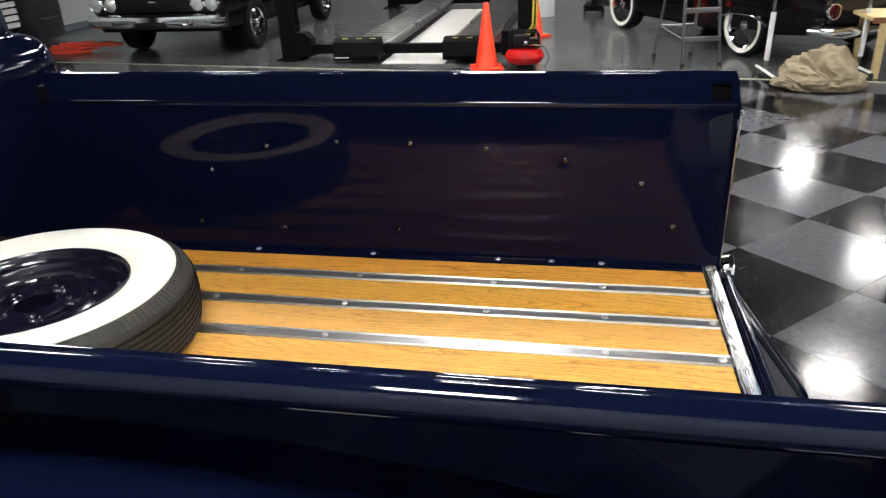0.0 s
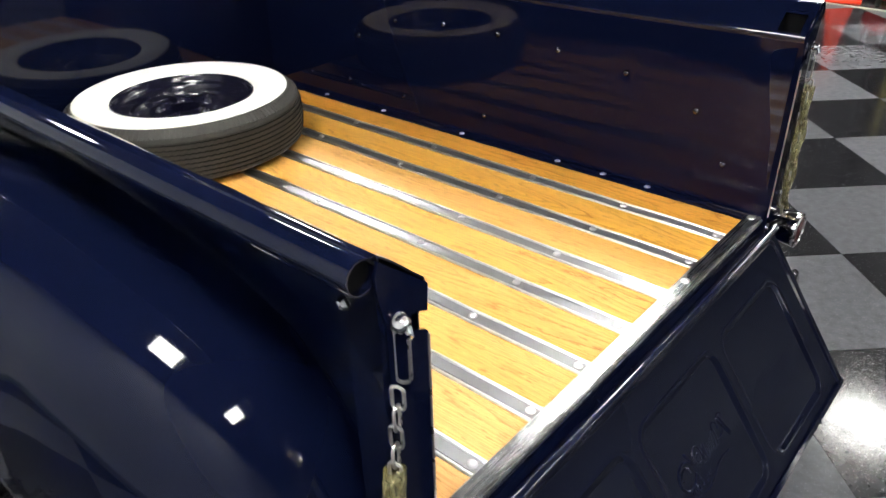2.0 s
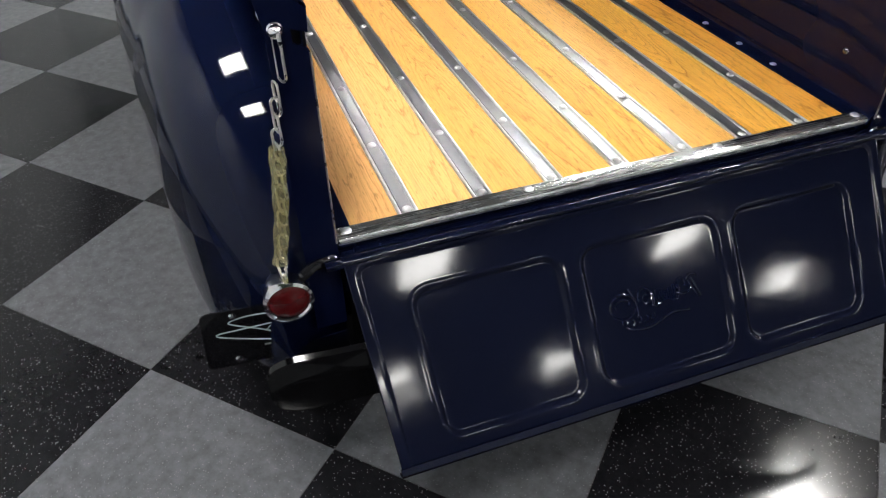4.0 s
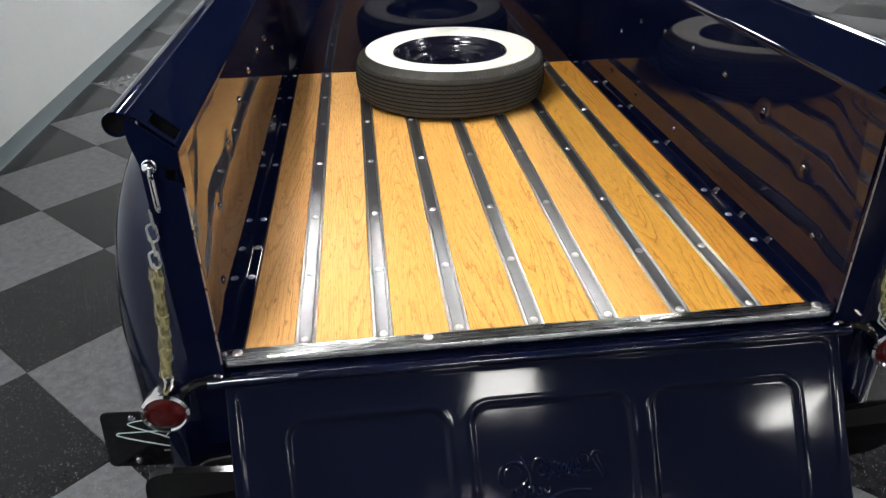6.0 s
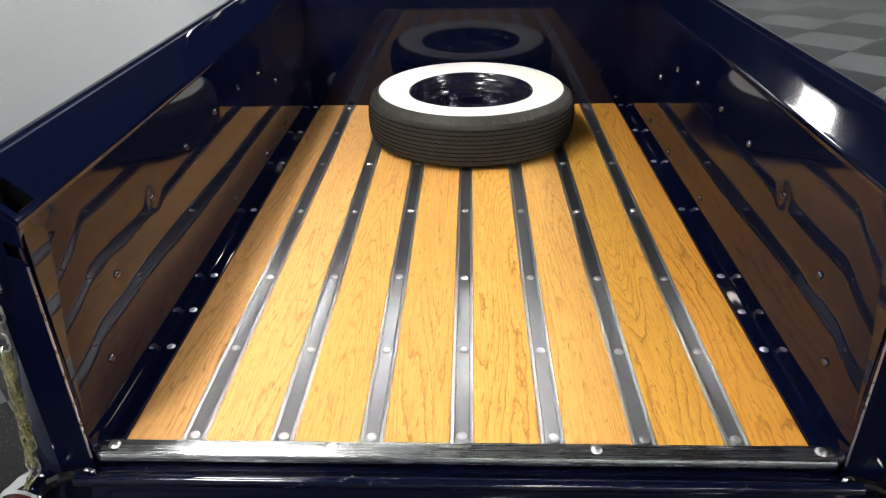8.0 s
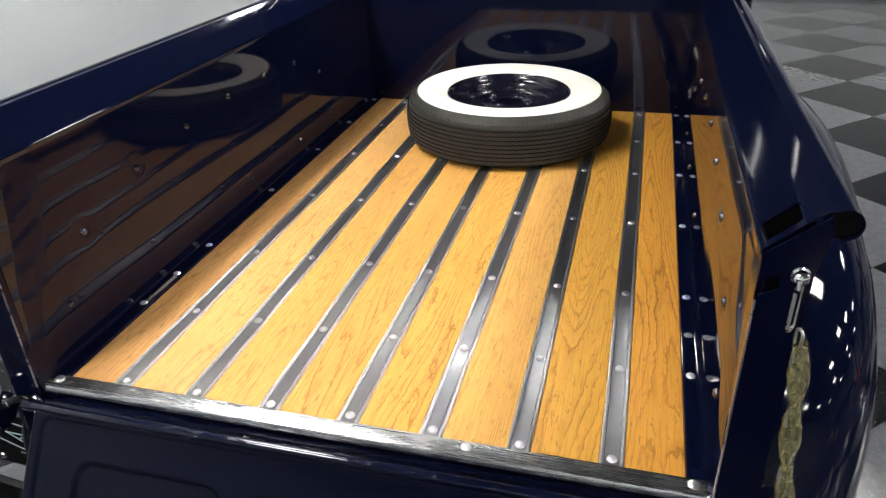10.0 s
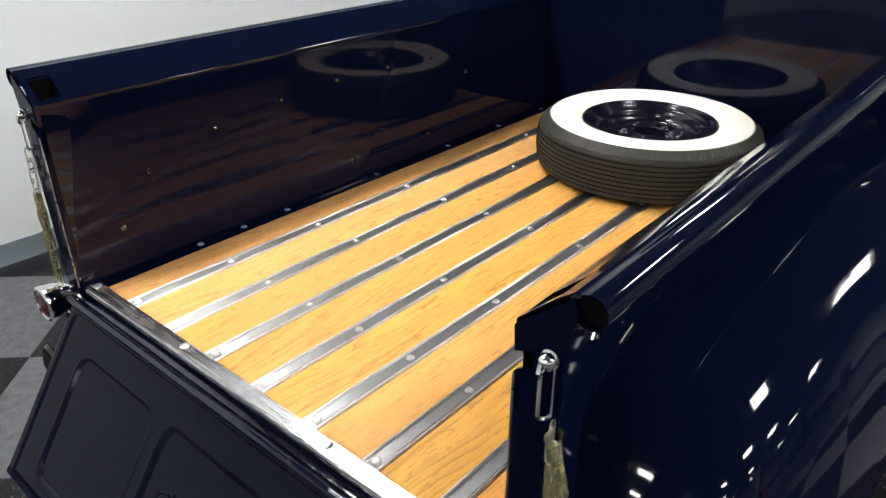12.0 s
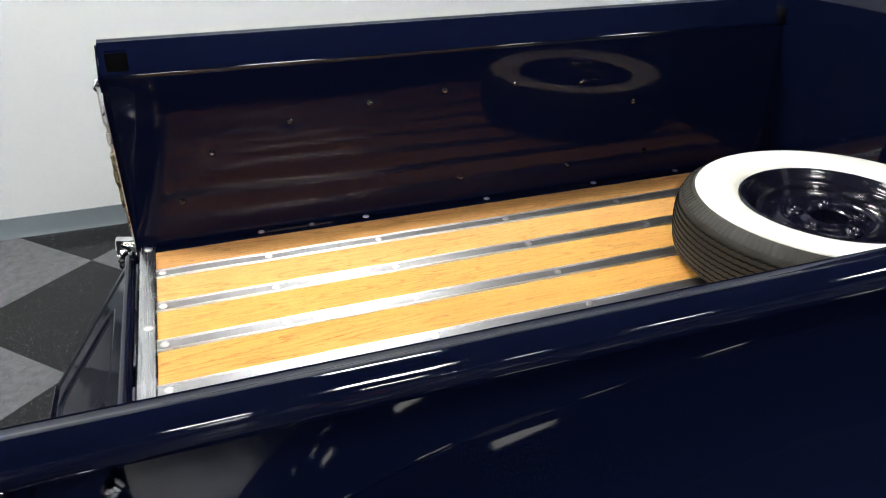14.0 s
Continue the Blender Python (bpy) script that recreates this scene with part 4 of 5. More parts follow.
    bm = tube([(0.19, 0.05, 0.135), (0.186, 0.05, 0.155)], 0.004, 8)
    part("valve_stem", bm, RUBBER, rim)
    return e


spare_wheel()


# ---- the workshop beyond the tiles ----
def traffic_cone(at):
    e = thing("traffic_cone", "bright orange plastic traffic cone on the concrete", "traffic cone", "traffic cones", at)
    part("cone", lathe([(0.135, 0.03), (0.128, 0.045), (0.075, 0.36), (0.032, 0.70), (0.024, 0.715), (0.018, 0.70)], 32), ORANGE, e)
    part("base", box((-0.18, -0.18, 0.0), (0.18, 0.18, 0.032), 0.012), ORANGE, e)
    return e


cone = traffic_cone(pose(-1.12, 6.98, 0, 0, 0, 12))
copy_thing(cone, pose(-0.74, 9.25, 0, 0, 0, 40))


def compressor():
    e = thing("air_compressor", "small red pancake air compressor with a black motor", "compressor", at=pose(-0.70, 7.02, 0, 0, 0, 10))
    part("tank", lathe([(0.02, 0.06), (0.17, 0.065), (0.205, 0.10), (0.215, 0.14), (0.205, 0.18), (0.17, 0.215), (0.02, 0.235)], 40), RED_PAINT, e, "round red steel tank")
    part("band", lathe([(0.216, 0.128), (0.220, 0.132), (0.220, 0.148), (0.216, 0.152)], 40), RED_PAINT, e)
    for k in range(4):
        a = math.pi / 4 + k * math.pi / 2
        part("foot", lathe([(0.02, 0.0), (0.024, 0.01), (0.016, 0.075), (0.001, 0.08)], 12, Matrix.Translation((0.14 * math.cos(a), 0.14 * math.sin(a), 0))), RUBBER, e)
    bm = box((-0.12, -0.09, 0.235), (0.05, 0.09, 0.36), 0.02)
    add_box(bm, (0.03, -0.06, 0.225), (0.15, 0.06, 0.33), 0.015)
    for k in range(5):
        add_box(bm, (0.05, -0.066, 0.245 + 0.016 * k), (0.155, 0.066, 0.252 + 0.016 * k))
    part("motor", bm, PLASTIC_BLACK, e, "black motor and finned pump")
    bm = tube([(-0.16, -0.08, 0.23), (-0.16, -0.08, 0.38), (-0.14, -0.08, 0.40), (0.13, -0.08, 0.40), (0.15, -0.08, 0.38), (0.15, -0.08, 0.23)], 0.011, 8)
    tube([(-0.16, 0.08, 0.23), (-0.16, 0.08, 0.38), (-0.14, 0.08, 0.40), (0.13, 0.08, 0.40), (0.15, 0.08, 0.38), (0.15, 0.08, 0.23)], 0.011, 8, bm)
    part("handle", bm, PLASTIC_BLACK, e)
    part("valve", tube([(0.05, -0.11, 0.27), (0.12, -0.13, 0.265), (0.17, -0.14, 0.265)], 0.009, 8), CHROME, e)
    bm = lathe([(0.001, 0.02), (0.022, 0.018), (0.024, 0.0)], 18, pose(0.0, -0.10, 0.29, 90, 0, 0))
    part("gauge", bm, CHROME, e)
    return e


compressor()


def hose(name, pts, r, mat, label, cat):
    ts = [i / (len(pts) - 1) for i in range(len(pts))]
    fine = [tuple(interp(t, [(a, p[k]) for a, p in zip(ts, pts)]) for k in range(3)) for t in np.linspace(0, 1, 60)]
    ob = part(name, tube(fine, r, 8), mat)
    return tagged(ob, label, cat)


hose("air_hose", [(-0.53, 6.87, 0.265), (-0.46, 6.83, 0.25), (-0.42, 6.83, 0.14), (-0.46, 6.82, 0.03), (-0.30, 6.74, 0.006), (0.1, 6.67, 0.006), (0.5, 6.70, 0.006)], 0.0055, RUBBER, "thin dark air hose lying on concrete", "hose")


def lift():
    e = thing("car_lift", "black four-post car lift with lowered grey runways", "car lift", at=pose(0, 0, 0))

    def post(x, y):
        bm = bmesh.new()
        out = [(-0.10, -0.10), (0.10, -0.10), (0.10, -0.03), (0.075, -0.03), (0.075, -0.075), (-0.075, -0.075), (-0.075, 0.075), (0.075, 0.075), (0.075, 0.03), (0.10, 0.03), (0.10, 0.10), (-0.10, 0.10)]
        s = 1 if x < -2 else -1
        rings(bm, [[(x + s * a, y + b, z) for a, b in out] for z in (0.0, 2.05)])
        p = part("post", bm, STEEL_BLACK, e)
        part("foot_plate", box((x - 0.17, y - 0.17, 0.0), (x + 0.17, y + 0.17, 0.014), 0.003), STEEL_BLACK, p)

    for x, y in ((-3.66, 7.62), (-0.72, 7.62), (-3.62, 12.9), (-0.84, 12.6)):
        post(x, y)
    for y in (7.62, 12.75):
        bm = box((-3.54, y - 0.06, 0.075), (-0.83, y + 0.06, 0.185), 0.008)
        part("crossbeam", bm, STEEL_BLACK, e)
    for x in (-3.50, -0.88):
        bm = bmesh.new()
        rings(bm, [[(x - 0.13, y, 0.05), (x + 0.13, y, 0.05), (x + 0.13, y, 0.26), (x + 0.05, y, 0.33), (x - 0.13, y, 0.33)] for y in (7.53, 7.71)])
        part("beam_end", bm, STEEL_BLACK, e)
    rough_steel = steel_mat("worn_runway_steel", 0.45, (0.10, 0.10, 0.10), (30, 30, 30))
    for x0 in (-2.95, -1.62):
        bm = bmesh.new()
        add_box(bm, (x0, 7.55, 0.12), (x0 + 0.48, 12.95, 0.17), 0.006)
        add_box(bm, (x0, 7.55, 0.05), (x0 + 0.02, 12.95, 0.12))
        add_box(bm, (x0 + 0.46, 7.55, 0.05), (x0 + 0.48, 12.95, 0.12))
        for k in range(24):
            add_box(bm, (x0 + 0.05, 7.8 + 0.2 * k, 0.17), (x0 + 0.43, 7.812 + 0.2 * k, 0.173))
        run = part("runway", bm, rough_steel, e, "worn grey steel runway")
        rail = bmesh.new()
        side = x0 + 0.48 if x0 < -2 else x0
        for k in range(3):
            add_box(rail, (side + (0.0 if x0 < -2 else -0.05), 7.75 + 1.72 * k, 0.145), (side + (0.05 if x0 < -2 else 0.0), 9.25 + 1.72 * k, 0.185), 0.004)
        part("jack_rail", rail, ALU, run, "bright rail along the runway")
        bm = bmesh.new()
        rings(bm, [[(x, y, z) for y, z in ((7.26, 0.05), (7.24, 0.10), (7.28, 0.25), (7.36, 0.29), (7.50, 0.29), (7.55, 0.2), (7.55, 0.05))] for x in (x0 - 0.05, x0 + 0.50)])
        stop = part("ramp_block", bm, STEEL_BLACK, run, "black wheel stop with yellow marks")
        for k in range(3):
            part("yellow_mark", box((x0 + 0.06 + 0.17 * k, 7.31, 0.288), (x0 + 0.12 + 0.17 * k, 7.35, 0.2935)), YELLOW, stop)
        if x0 < -2:
            part("print_bar", box((x0 - 0.03, 7.245, 0.075), (x0 + 0.14, 7.2475, 0.10)), WHITE_MATTE, stop)
    bm = tube([(-0.86, 7.50, 0.12), (-0.64, 7.48, 0.4), (-0.62, 7.5, 1.4)], 0.012, 8)
    tube([(-0.83, 7.49, 0.12), (-0.60, 7.47, 0.4), (-0.585, 7.5, 1.6)], 0.009, 8, bm)
    part("hydraulic_hose", bm, YELLOW, e, "yellow hoses along the post")
    return e


lift()
bm = bmesh.new()
add_box(bm, (-2.42, 7.30, 0.001), (-1.66, 12.4, 0.008))
tagged(part("drip_mat", bm, wall_mat("white_poly_sheet", (0.72, 0.72, 0.70), 0.4), smooth=False), "white plastic drip sheet between the lift runways", "drip sheet")


def step_ladder():
    e = thing("step_ladder", "bare aluminium step ladder standing open", "ladder")
    feet = {"fl": (0.99, 6.99), "fr": (1.39, 7.09), "bl": (0.75, 7.62), "br": (1.17, 7.74)}
    top = {"fl": (0.96, 7.24), "fr": (1.25, 7.31), "bl": (0.93, 7.30), "br": (1.23, 7.37)}
    H = 1.75
    for k in feet:
        bm = tube([(*feet[k], 0.03), (*top[k], H)], 0.015, 4)
        part("rail", bm, ALU, e)
        part("rubber_foot", box((feet[k][0] - 0.025, feet[k][1] - 0.025, 0), (feet[k][0] + 0.025, feet[k][1] + 0.025, 0.05), 0.006), RUBBER, e)
    for n in range(1, 6):
        z = 0.29 * n
        a = z / H
        p = [feet["fl"][i] + (top["fl"][i] - feet["fl"][i]) * a for i in (0, 1)]
        q = [feet["fr"][i] + (top["fr"][i] - feet["fr"][i]) * a for i in (0, 1)]
        d = Vector((q[0] - p[0], q[1] - p[1], 0))
        ang = math.degrees(math.atan2(d.y, d.x))
        part("step", box((0, -0.03, -0.022), (d.length, 0.05, 0.022), 0.004, pose(p[0], p[1], z, 0, 0, ang)), ALU, e)
    p = [feet["bl"][i] * 0.8 + top["bl"][i] * 0.2 for i in (0, 1)]
    q = [feet["fl"][i] * 0.8 + top["fl"][i] * 0.2 for i in (0, 1)]
    part("spreader", tube([(p[0], p[1], 0.37), (q[0], q[1], 0.29)], 0.008, 6), ALU, e)
    part("spreader", tube([(p[0], p[1], 0.37), (feet["br"][0] * 0.8 + top["br"][0] * 0.2, feet["br"][1] * 0.8 + top["br"][1] * 0.2, 0.37)], 0.008, 6), ALU, e)
    part("top_cap", box((0.90, 7.20, H - 0.02), (1.30, 7.40, H + 0.03), 0.01), ALU, e)


step_ladder()


def car_cover():
    m = Mat("beige_canvas", (0.50, 0.41, 0.29), 0.85)
    n = m.noise(m.coords(), 14, 5)
    m.link(m.ramp(n, [(0.3, (0.185, 0.148, 0.092)), (0.7, (0.255, 0.208, 0.135))]), "Base Color")
    m.bump(m.noise(m.coords(), 260, 2), 0.3, 0.003)
    bm = bmesh.new()
    bmesh.ops.create_icosphere(bm, subdivisions=6, radius=1.0)
    for v in bm.verts:
        p = v.co.copy()
        d = p.normalized()
        # two heaped lobes, with long pinched folds that cross over them
        warp = d + 0.55 * Vector((noise.noise(d * 1.5), noise.noise(d * 1.5 + Vector((5, 2, 1))), noise.noise(d * 1.5 + Vector((1, 8, 3)))))
        slant = Vector((0.8 * warp.x + 0.6 * warp.z, 0.7 * warp.y, 0.45 * warp.z - 0.5 * warp.x))
        long_fold = 1 - abs(noise.noise(Vector((slant.x * 3.4, slant.y * 2.0, slant.z * 1.3)) + Vector((4, 0, 2)))) * 2.6
        short_fold = 1 - abs(noise.noise(Vector((slant.z * 5.2, slant.y * 3.0, slant.x * 2.4)) + Vector((9, 3, 1)))) * 2.4
        r = 0.90 + 0.115 * long_fold + 0.055 * short_fold + 0.14 * noise.noise(d * 1.5 + Vector((1, 1, 6)))
        z = max(d.z, -0.28)
        lump = 0.80 + 0.50 * math.exp(-((d.x - 0.42) ** 2 + (d.y) ** 2) * 4) + 0.30 * math.exp(-((d.x + 0.35) ** 2 + (d.y) ** 2) * 5)
        v.co = Vector((d.x * r * 0.375, d.y * r * 0.33, max(0.004, (z * r * lump * 0.26 + 0.075))))
    ob = part("car_cover", bm, m.m)
    ob.matrix_basis = pose(2.10, 6.08, 0, 0, 0, -10)
    tagged(ob, "crumpled beige canvas car cover heaped on the floor", "car cover")


car_cover()


def rolling_stand():
    e = thing("rolling_stand", "white rolling stand frame with small casters", "stand")
    for x, y in ((1.74, 6.56), (2.66, 6.75)):
        part("upright", tube([(x, y, 0.06), (x + 0.02, y + 0.02, 1.7)], 0.014, 10), CHROME, e)
        part("sleeve", tube([(x + 0.003, y + 0.003, 0.16), (x + 0.009, y + 0.009, 0.62)], 0.024, 10), WHITE_MATTE, e)
        part("base_bar", tube([(x + 0.02, y - 0.34, 0.06), (x - 0.03, y + 0.25, 0.06)], 0.014, 8), WHITE_MATTE, e)
        for dy in (-0.34, 0.25):
            c = part("caster", lathe([(0.001, -0.012), (0.03, -0.012), (0.034, 0.0), (0.03, 0.012), (0.001, 0.012)], 16, pose(x + (0.02 if dy < 0 else -0.03), y + dy, 0.034, 0, 90, 0)), RUBBER, e)
    part("crossbar", tube([(1.75, 6.57, 1.66), (2.68, 6.77, 1.66)], 0.014, 8), CHROME, e)


rolling_stand()


def work_table():
    e = thing("work_table", "small wooden work table with light legs", "table")
    pine = Mat("pale_pine", (0.55, 0.42, 0.2), 0.5)
    pine.link(pine.ramp(pine.noise(pine.coords((3, 60, 60)), 1.0), [(0.3, (0.46, 0.34, 0.15)), (0.7, (0.6, 0.47, 0.25))]), "Base Color")
    part("tabletop", box((2.60, 6.40, 0.54), (3.9, 7.1, 0.575), 0.006), pine.m, e)
    part("edge_band", box((2.592, 6.392, 0.525), (3.908, 6.40, 0.58)), Mat("brown_edge", (0.18, 0.07, 0.03), 0.5).m, e)
    for x, y in ((2.72, 6.46), (3.8, 6.46), (2.72, 7.04), (3.8, 7.04)):
        part("leg", box((x - 0.03, y - 0.03, 0), (x + 0.03, y + 0.03, 0.54), 0.004), pine.m, e)


work_table()


def floor_jack():
    e = thing("floor_jack", "low black trolley jack on the concrete", "jack", at=pose(0.10, 11.75, 0, 0, 0, 0))
    part("frame", box((-0.14, -0.3, 0.05), (0.14, 0.3, 0.14), 0.02), STEEL_BLACK, e)
    part("lift_arm", box((-0.05, -0.25, 0.12), (0.05, 0.15, 0.24), 0.015), STEEL_BLACK, e)
    for x in (-0.15, 0.15):
        for y in (-0.24, 0.24):
            part("roller", lathe([(0.001, -0.02), (0.05, -0.02), (0.055, 0), (0.05, 0.02), (0.001, 0.02)], 16, pose(x, y, 0.055, 0, 90, 0)), STEEL_BLACK, e)
    part("saddle", lathe([(0.001, 0.29), (0.05, 0.29), (0.055, 0.275), (0.03, 0.26), (0.03, 0.2)], 20, Matrix.Translation((0, -0.2, 0))), STEEL_BLACK, e)


floor_jack()
tagged(part("column", lathe([(0.18, 0.0), (0.18, CEIL)], 40, Matrix.Translation((-0.72, 11.4, 0))), WALL), "round white painted column", kind="structure")


def cord_heap():
    m = Mat("orange_cord", (0.80, 0.07, 0.03), 0.5).m
    rnd = random.Random(3)
    pts = []
    x, y = -7.15, 7.95
    for k in range(260):
        a = k * 0.42
        cx = -7.45 + 0.55 * (k / 260) + 0.08 * math.sin(k * 0.11)
        r = 0.09 + 0.06 * math.sin(k * 0.23)
        pts.append((cx + r * math.cos(a) * 2.6, 8.15 + 0.28 * (k / 260) + r * math.sin(a), 0.012 + 0.04 * rnd.random() * (k > 90) + 0.06 * max(0, math.sin(k / 260 * math.pi * 1.0 - 0.9))))
    ob = part("extension_cord", tube(pts, 0.012, 6), m)
    tagged(ob, "tangled orange extension cord heaped on the concrete", "extension cord")


cord_heap()


def slatted_rack():
    e = thing("slatted_rack", "white slatted panel on a black metal rack", "rack")
    for y in (7.35, 7.85, 8.35, 8.8):
        part("leg", box((-8.52, y - 0.015, 0), (-8.49, y + 0.015, 1.4), 0.002), STEEL_BLACK, e)
    for k in range(9):
        part("slat", box((-8.50, 7.3, 0.28 + 0.1 * k), (-8.44, 8.85, 0.35 + 0.1 * k), 0.006, pose(0, 0, 0)), WHITE_MATTE, e)
    part("shelf", box((-8.75, 7.35, 0.08), (-8.45, 8.8, 0.12)), STEEL_BLACK, e)


slatted_rack()
e = thing("tool_cabinet", "dark grey metal tool cabinet against the wall", "cabinet")
part("body", box((-8.78, 8.95, 0.06), (-8.25, 9.58, 1.3), 0.01), Mat("dark_grey_enamel", (0.025, 0.028, 0.03), 0.35).m, e)
for k in range(4):
    d = part("drawer", box((-8.25, 8.98, 0.12 + 0.29 * k), (-8.235, 9.55, 0.38 + 0.29 * k), 0.004), Mat("dark_grey_drawer", (0.03, 0.033, 0.035), 0.35).m, e)
    part("handle", box((-8.235, 9.05, 0.35 + 0.29 * k), (-8.222, 9.48, 0.365 + 0.29 * k), 0.003), ALU, d)


def car_body(sections):
    """A body shell lofted along y from (y, half width, sill z, belt z, crown z)."""
    loops = []
    for y, w, z0, z1, z2 in sections:
        half = [(w * 0.90, z0), (w * 0.97, z0 + 0.06), (w, (z0 + z1) / 2), (w * 0.985, z1 - 0.05), (w * 0.94, z1), (w * 0.6, z1 + (z2 - z1) * 0.75), (0.0, z2)]
        loop = [(x, y, z) for x, z in half] + [(-x, y, z) for x, z in half[-2::-1]]
        loops.append(loop)
    bm = bmesh.new()
    rings(bm, loops)
    return bm


def car_wheel(parent, x, y, s, rim_mat, white, radius=0.34, spokes=0):
    m = pose(x, y, radius, 0, 90 * s, 0)
    h, rr = 0.105, (0.245 if white else 0.205)
    t = part("wheel", lathe([(rr, -h * 0.7), (radius * 0.85, -h), (radius * 0.97, -h * 0.85), (radius, -h * 0.5), (radius, h * 0.5), (radius * 0.97, h * 0.85), (radius * 0.85, h), (rr, h * 0.8)], 40, m), RUBBER_DARK, parent)
    if white:
        part("whitewall", lathe([(radius * 0.87, h + 0.002), (radius * 0.80, h + 0.003), (radius * 0.73, h * 0.9)], 40, m), WHITEWALL, t)
    part("rim", lathe([(rr, h * 0.8), (rr * 0.95, h * 0.6), (rr * 0.9, h * 0.1), (0.02, 0.0)], 32, m), rim_mat if spokes == 0 else PLASTIC_BLACK, t)
    part("rim_lip", lathe([(rr * 1.0, h * 0.82), (rr * 0.98, h * 0.9), (rr * 0.9, h * 0.78), (rr * 0.88, h * 0.3)], 32, m), CHROME, t)
    for k in range(spokes):
        part("spoke", box((0.03, -0.028, 0.03), (rr * 0.92, 0.028, h * 0.72), 0.01, m @ pose(0, 0, 0, 0, 0, 360 / spokes * k)), CHROME, t)
    if white:
        # finned wheel cover
        for k in range(24):
            part("fin", box((0.055, -0.0065, 0.02), (rr * 0.86, 0.0065, h * 0.62), 0.004, m @ pose(0, 0, 0, 0, 0, 15 * k)), ALU, t)
    part("hub", lathe([(0.06, 0.03), (0.055, h * 0.8), (0.03, h * 0.95), (0.001, h)], 24, m), CHROME, t)
    return t


def muscle_car():
    e = thing("muscle_car", "black muscle car with chrome bumper parked nose on", "car", at=pose(-5.41, 9.95, 0, 0, 0, 180))
    secs = [(2.38, 0.84, 0.30, 0.66, 0.72), (2.30, 0.91, 0.24, 0.74, 0.80), (1.9, 0.945, 0.20, 0.80, 0.88), (1.2, 0.955, 0.20, 0.84, 0.93), (0.6, 0.96, 0.20, 0.87, 0.95), (-0.8, 0.96, 0.20, 0.88, 0.95), (-1.6, 0.95, 0.20, 0.88, 0.95), (-2.3, 0.92, 0.26, 0.86, 0.92), (-2.5, 0.84, 0.36, 0.80, 0.85)]
    part("body", car_body(secs), BLACK_PAINT, e)
    roof = [[(x * w, y, z) for x in (-1, -0.6, 0.6, 1)] for w, y, z in ((0.78, 0.55, 0.90), (0.62, -0.15, 1.30), (0.62, -0.95, 1.32), (0.74, -1.9, 0.92))]
    bm = bmesh.new()
    rings(bm, roof, False)
    rings(bm, [[(s * w, y, z) for w, y, z in ((0.78, 0.55, 0.90), (0.62, -0.15, 1.30), (0.62, -0.95, 1.32), (0.74, -1.9, 0.92))] for s in (-1, -0.999)], True)
    rings(bm, [[(s * w, y, z) for w, y, z in ((0.78, 0.55, 0.90), (0.62, -0.15, 1.30), (0.62, -0.95, 1.32), (0.74, -1.9, 0.92))] for s in (1, 0.999)], True)
    part("cabin", bm, GLASS_DARK, e)
    part("grille", box((-0.72, 2.37, 0.50), (0.72, 2.405, 0.68), 0.01), PLASTIC_BLACK, e)
    part("badge", box((-0.05, 2.40, 0.60), (0.05, 2.415, 0.625), 0.005), CHROME, e, "small chrome badge shape")
    for x in (-0.79, -0.60, 0.60, 0.79):
        m = pose(x, 2.39, 0.585, -90, 0, 0)
        hl = part("headlight", lathe([(0.092, -0.02), (0.092, 0.02), (0.084, 0.028), (0.076, 0.02)], 28, m), CHROME, e)
        part("lens", lathe([(0.077, 0.016), (0.05, 0.026), (0.001, 0.03)], 24, m), Mat("headlight_glass", (0.55, 0.56, 0.57), 0.12, 0.6, coat=1.0).m, hl)
    bm = bmesh.new()
    loops = []
    for x in np.linspace(-0.96, 0.96, 33):
        bow = 2.53 - 0.14 * (abs(x) / 0.96) ** 3
        peak = 0.03 * max(0, 1 - abs(x) / 0.35)
        loops.append([(x, bow - 0.06, 0.30), (x, bow, 0.32), (x, bow + 0.02 + peak * 0.4, 0.39), (x, bow + 0.012, 0.45 - 0.2 * peak), (x, bow - 0.05, 0.475)])
    rings(bm, loops)
    b = part("bumper", bm, CHROME, e)
    part("bumper_air_slot", box((-0.20, 2.535, 0.31), (0.20, 2.575, 0.385), 0.01), PLASTIC_BLACK, b)
    for x in (-0.68, 0.68):
        part("turn_signal", box((x - 0.11, 2.475, 0.345), (x + 0.11, 2.53, 0.405), 0.008), Mat("smoked_lamp", (0.12, 0.12, 0.12), 0.2).m, b)
    for y in (1.45, -1.42):
        for s in (-1, 1):
            car_wheel(e, s * 0.86, y, s, CHROME, False, 0.34, 5)
    # it rides high on its springs
    for child in e.children:
        if not child.name.startswith("wheel"):
            child.location.z += 0.11
    return e


muscle_car()


WIRE_RIM = Mat("wire_wheel_disc", (0.30, 0.30, 0.30), 0.35, 0.6).m


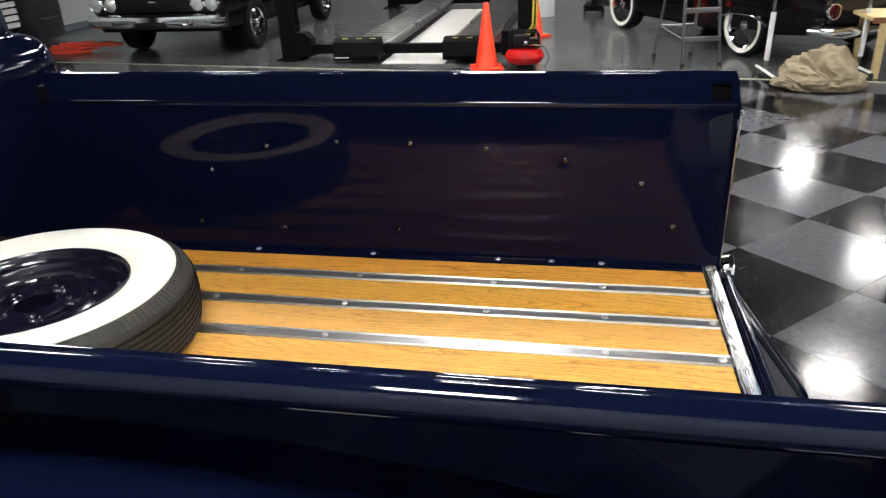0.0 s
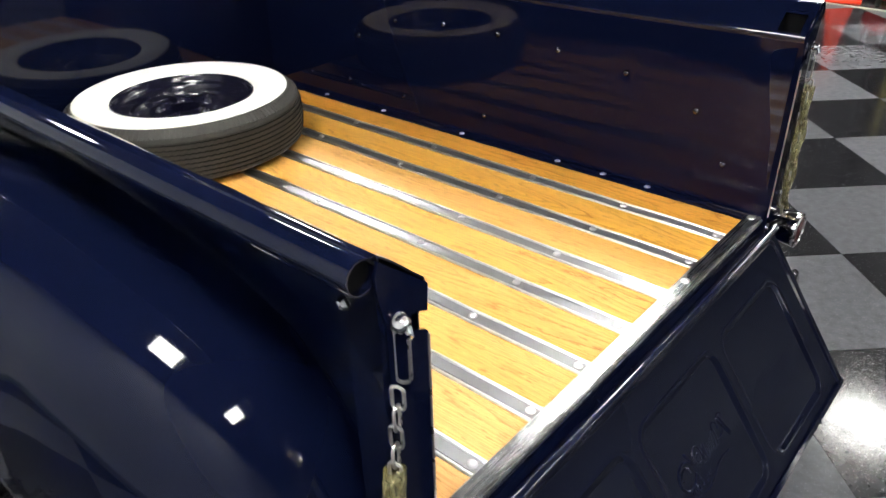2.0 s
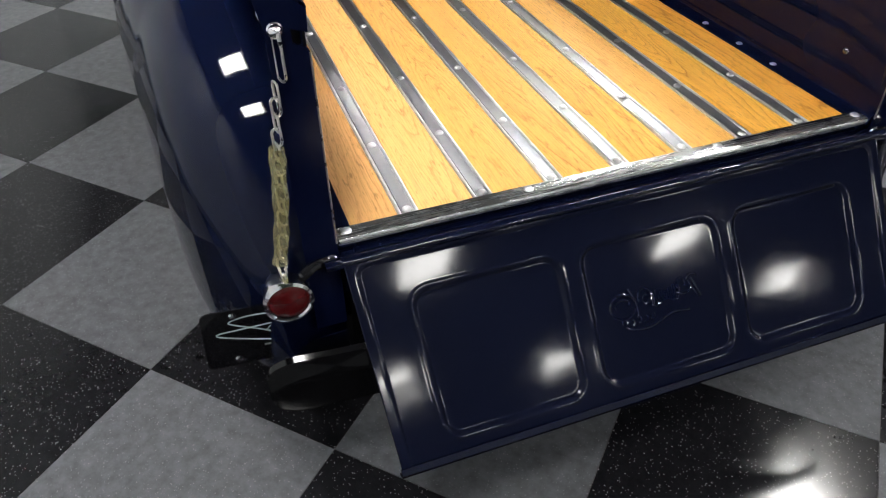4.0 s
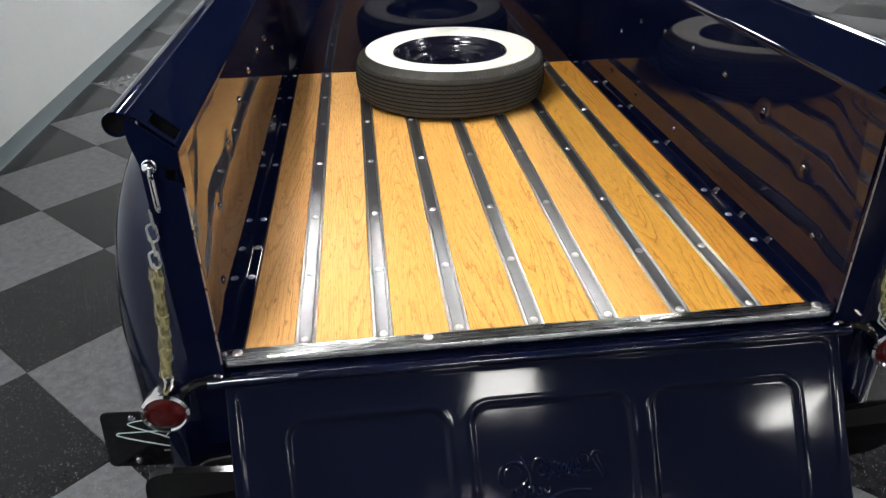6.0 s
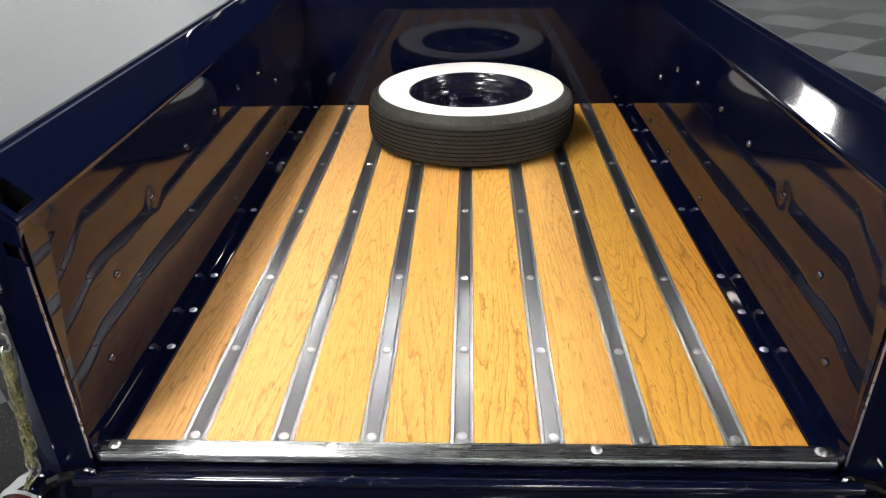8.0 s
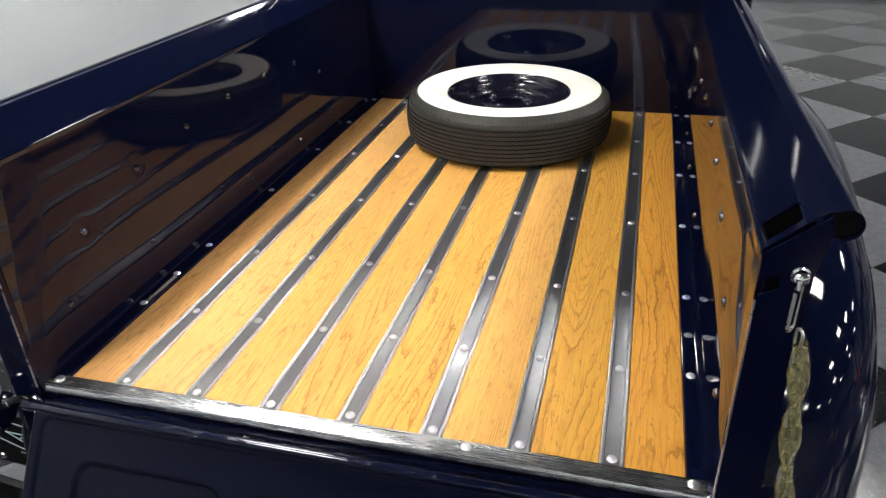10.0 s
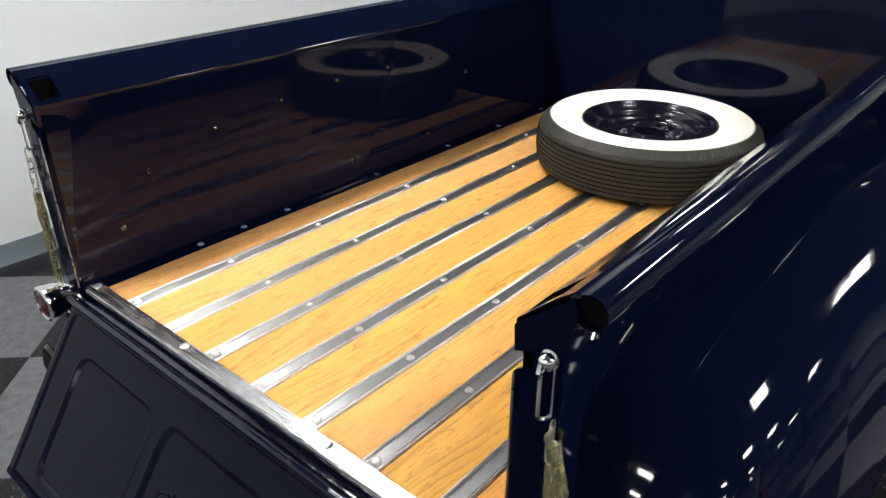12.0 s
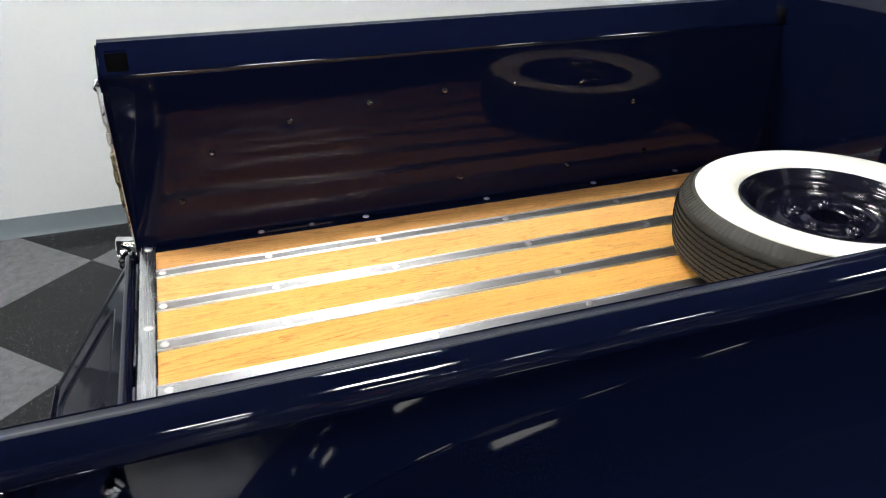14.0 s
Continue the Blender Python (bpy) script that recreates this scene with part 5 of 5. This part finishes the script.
def classic_car():
    """A low fifties two-seater, seen from its tail."""
    # local forward is +y
    e = thing("classic_car", "black fifties convertible with whitewall tyres and chrome", "car", at=pose(1.86, 9.20, 0, 0, 0, 29))
    secs = [(2.25, 0.78, 0.34, 0.70, 0.76), (2.1, 0.86, 0.26, 0.80, 0.85), (1.3, 0.90, 0.22, 0.84, 0.88), (0.4, 0.90, 0.22, 0.86, 0.90), (-0.6, 0.90, 0.22, 0.86, 0.88), (-1.4, 0.90, 0.26, 0.86, 0.88), (-2.05, 0.87, 0.32, 0.82, 0.84), (-2.30, 0.80, 0.38, 0.74, 0.76)]
    part("body", car_body(secs), BLACK_PAINT, e)
    for s in (-1, 1):
        m = pose(s * 0.70, -2.31, 0.58, 90, 0, 0) @ Matrix.Diagonal((0.8, 0.8, 1, 1))
        tl = part("tail_light", lathe([(0.105, -0.05), (0.11, 0.0), (0.10, 0.022), (0.085, 0.02), (0.082, 0.0)], 28, m), CHROME, e)
        part("lens", lathe([(0.083, 0.004), (0.06, 0.022), (0.001, 0.03)], 24, m), RED_LENS, tl)
        bm = tube([(s * 0.20, -2.40, 0.38), (s * 0.5, -2.43, 0.38), (s * 0.78, -2.40, 0.39), (s * 0.90, -2.22, 0.40)], [0.05, 0.06, 0.065, 0.03], 12)
        part("bumper", bm, CHROME, e)
    trim = [(-0.922, y, 0.33 + 0.14 * max(0, 1 - ((y + 1.27) / 0.43) ** 2) ** 0.5) for y in np.linspace(-1.67, -0.87, 24)]
    part("arch_trim", tube(trim, 0.014, 8), CHROME, e)
    for s in (-1, 1):
        part("fender_skirt", box((min(s * 0.895, s * 0.918), -1.70, 0.47), (max(s * 0.895, s * 0.918), -0.84, 0.72), 0.008), BLACK_PAINT, e)
        for y in (-1.27, 1.27):
            car_wheel(e, s * 0.80, y, s, WIRE_RIM, True, 0.34, 0)


classic_car()


# ---- floor tiles, last ----
TILE, TURN_T, OFF_A, OFF_B = 0.616, radians(43.75), -0.4966, -0.1072


def tile_mesh(name, material):
    bm = box((0.0012, 0.0012, -0.003), (TILE - 0.0012, TILE - 0.0012, 0.0))
    ob = finish(bpy.data.objects.new(name, bpy.data.meshes.new(name)), bm, material, smooth=False)
    return ob.data


dark_data, light_data = tile_mesh("tile_dark", TILE_DARK), tile_mesh("tile_light", TILE_LIGHT)
ca, sa = math.cos(TURN_T), math.sin(TURN_T)
cells = []
for i in range(-30, 31):
    for j in range(-30, 31):
        a, b = (i + 0.5 + OFF_A) * TILE, (j + 0.5 + OFF_B) * TILE
        x, y = a * ca - b * sa, a * sa + b * ca
        if FRONT_X + 0.1 < x < BACK_X - 0.3 and WALL_Y - 0.35 < y < edge_y(x) - 0.1:
            cells.append((math.hypot(x + 0.3, y - 1.2), i, j))
cells.sort()
rest = {0: [], 1: []}
for n, (_, i, j) in enumerate(cells):
    a, b = (i + OFF_A) * TILE, (j + OFF_B) * TILE
    m = pose(a * ca - b * sa, a * sa + b * ca, 0, 0, 0, math.degrees(TURN_T))
    if n < 300:
        share("tile", light_data if (i + j) % 2 else dark_data, floor_base, m)
    else:
        rest[(i + j) % 2].append(m)
for k, mats in rest.items():
    bm = bmesh.new()
    for m in mats:
        corners = [m @ Vector(p) for p in ((0.0012, 0.0012, 0), (TILE - 0.0012, 0.0012, 0), (TILE - 0.0012, TILE - 0.0012, 0), (0.0012, TILE - 0.0012, 0))]
        rings(bm, [[p - Vector((0, 0, 0.003)) for p in corners], corners])
    tagged(part("tile_field", bm, TILE_LIGHT if k else TILE_DARK, floor_base, "outer vinyl tiles", smooth=False), kind="stuff")
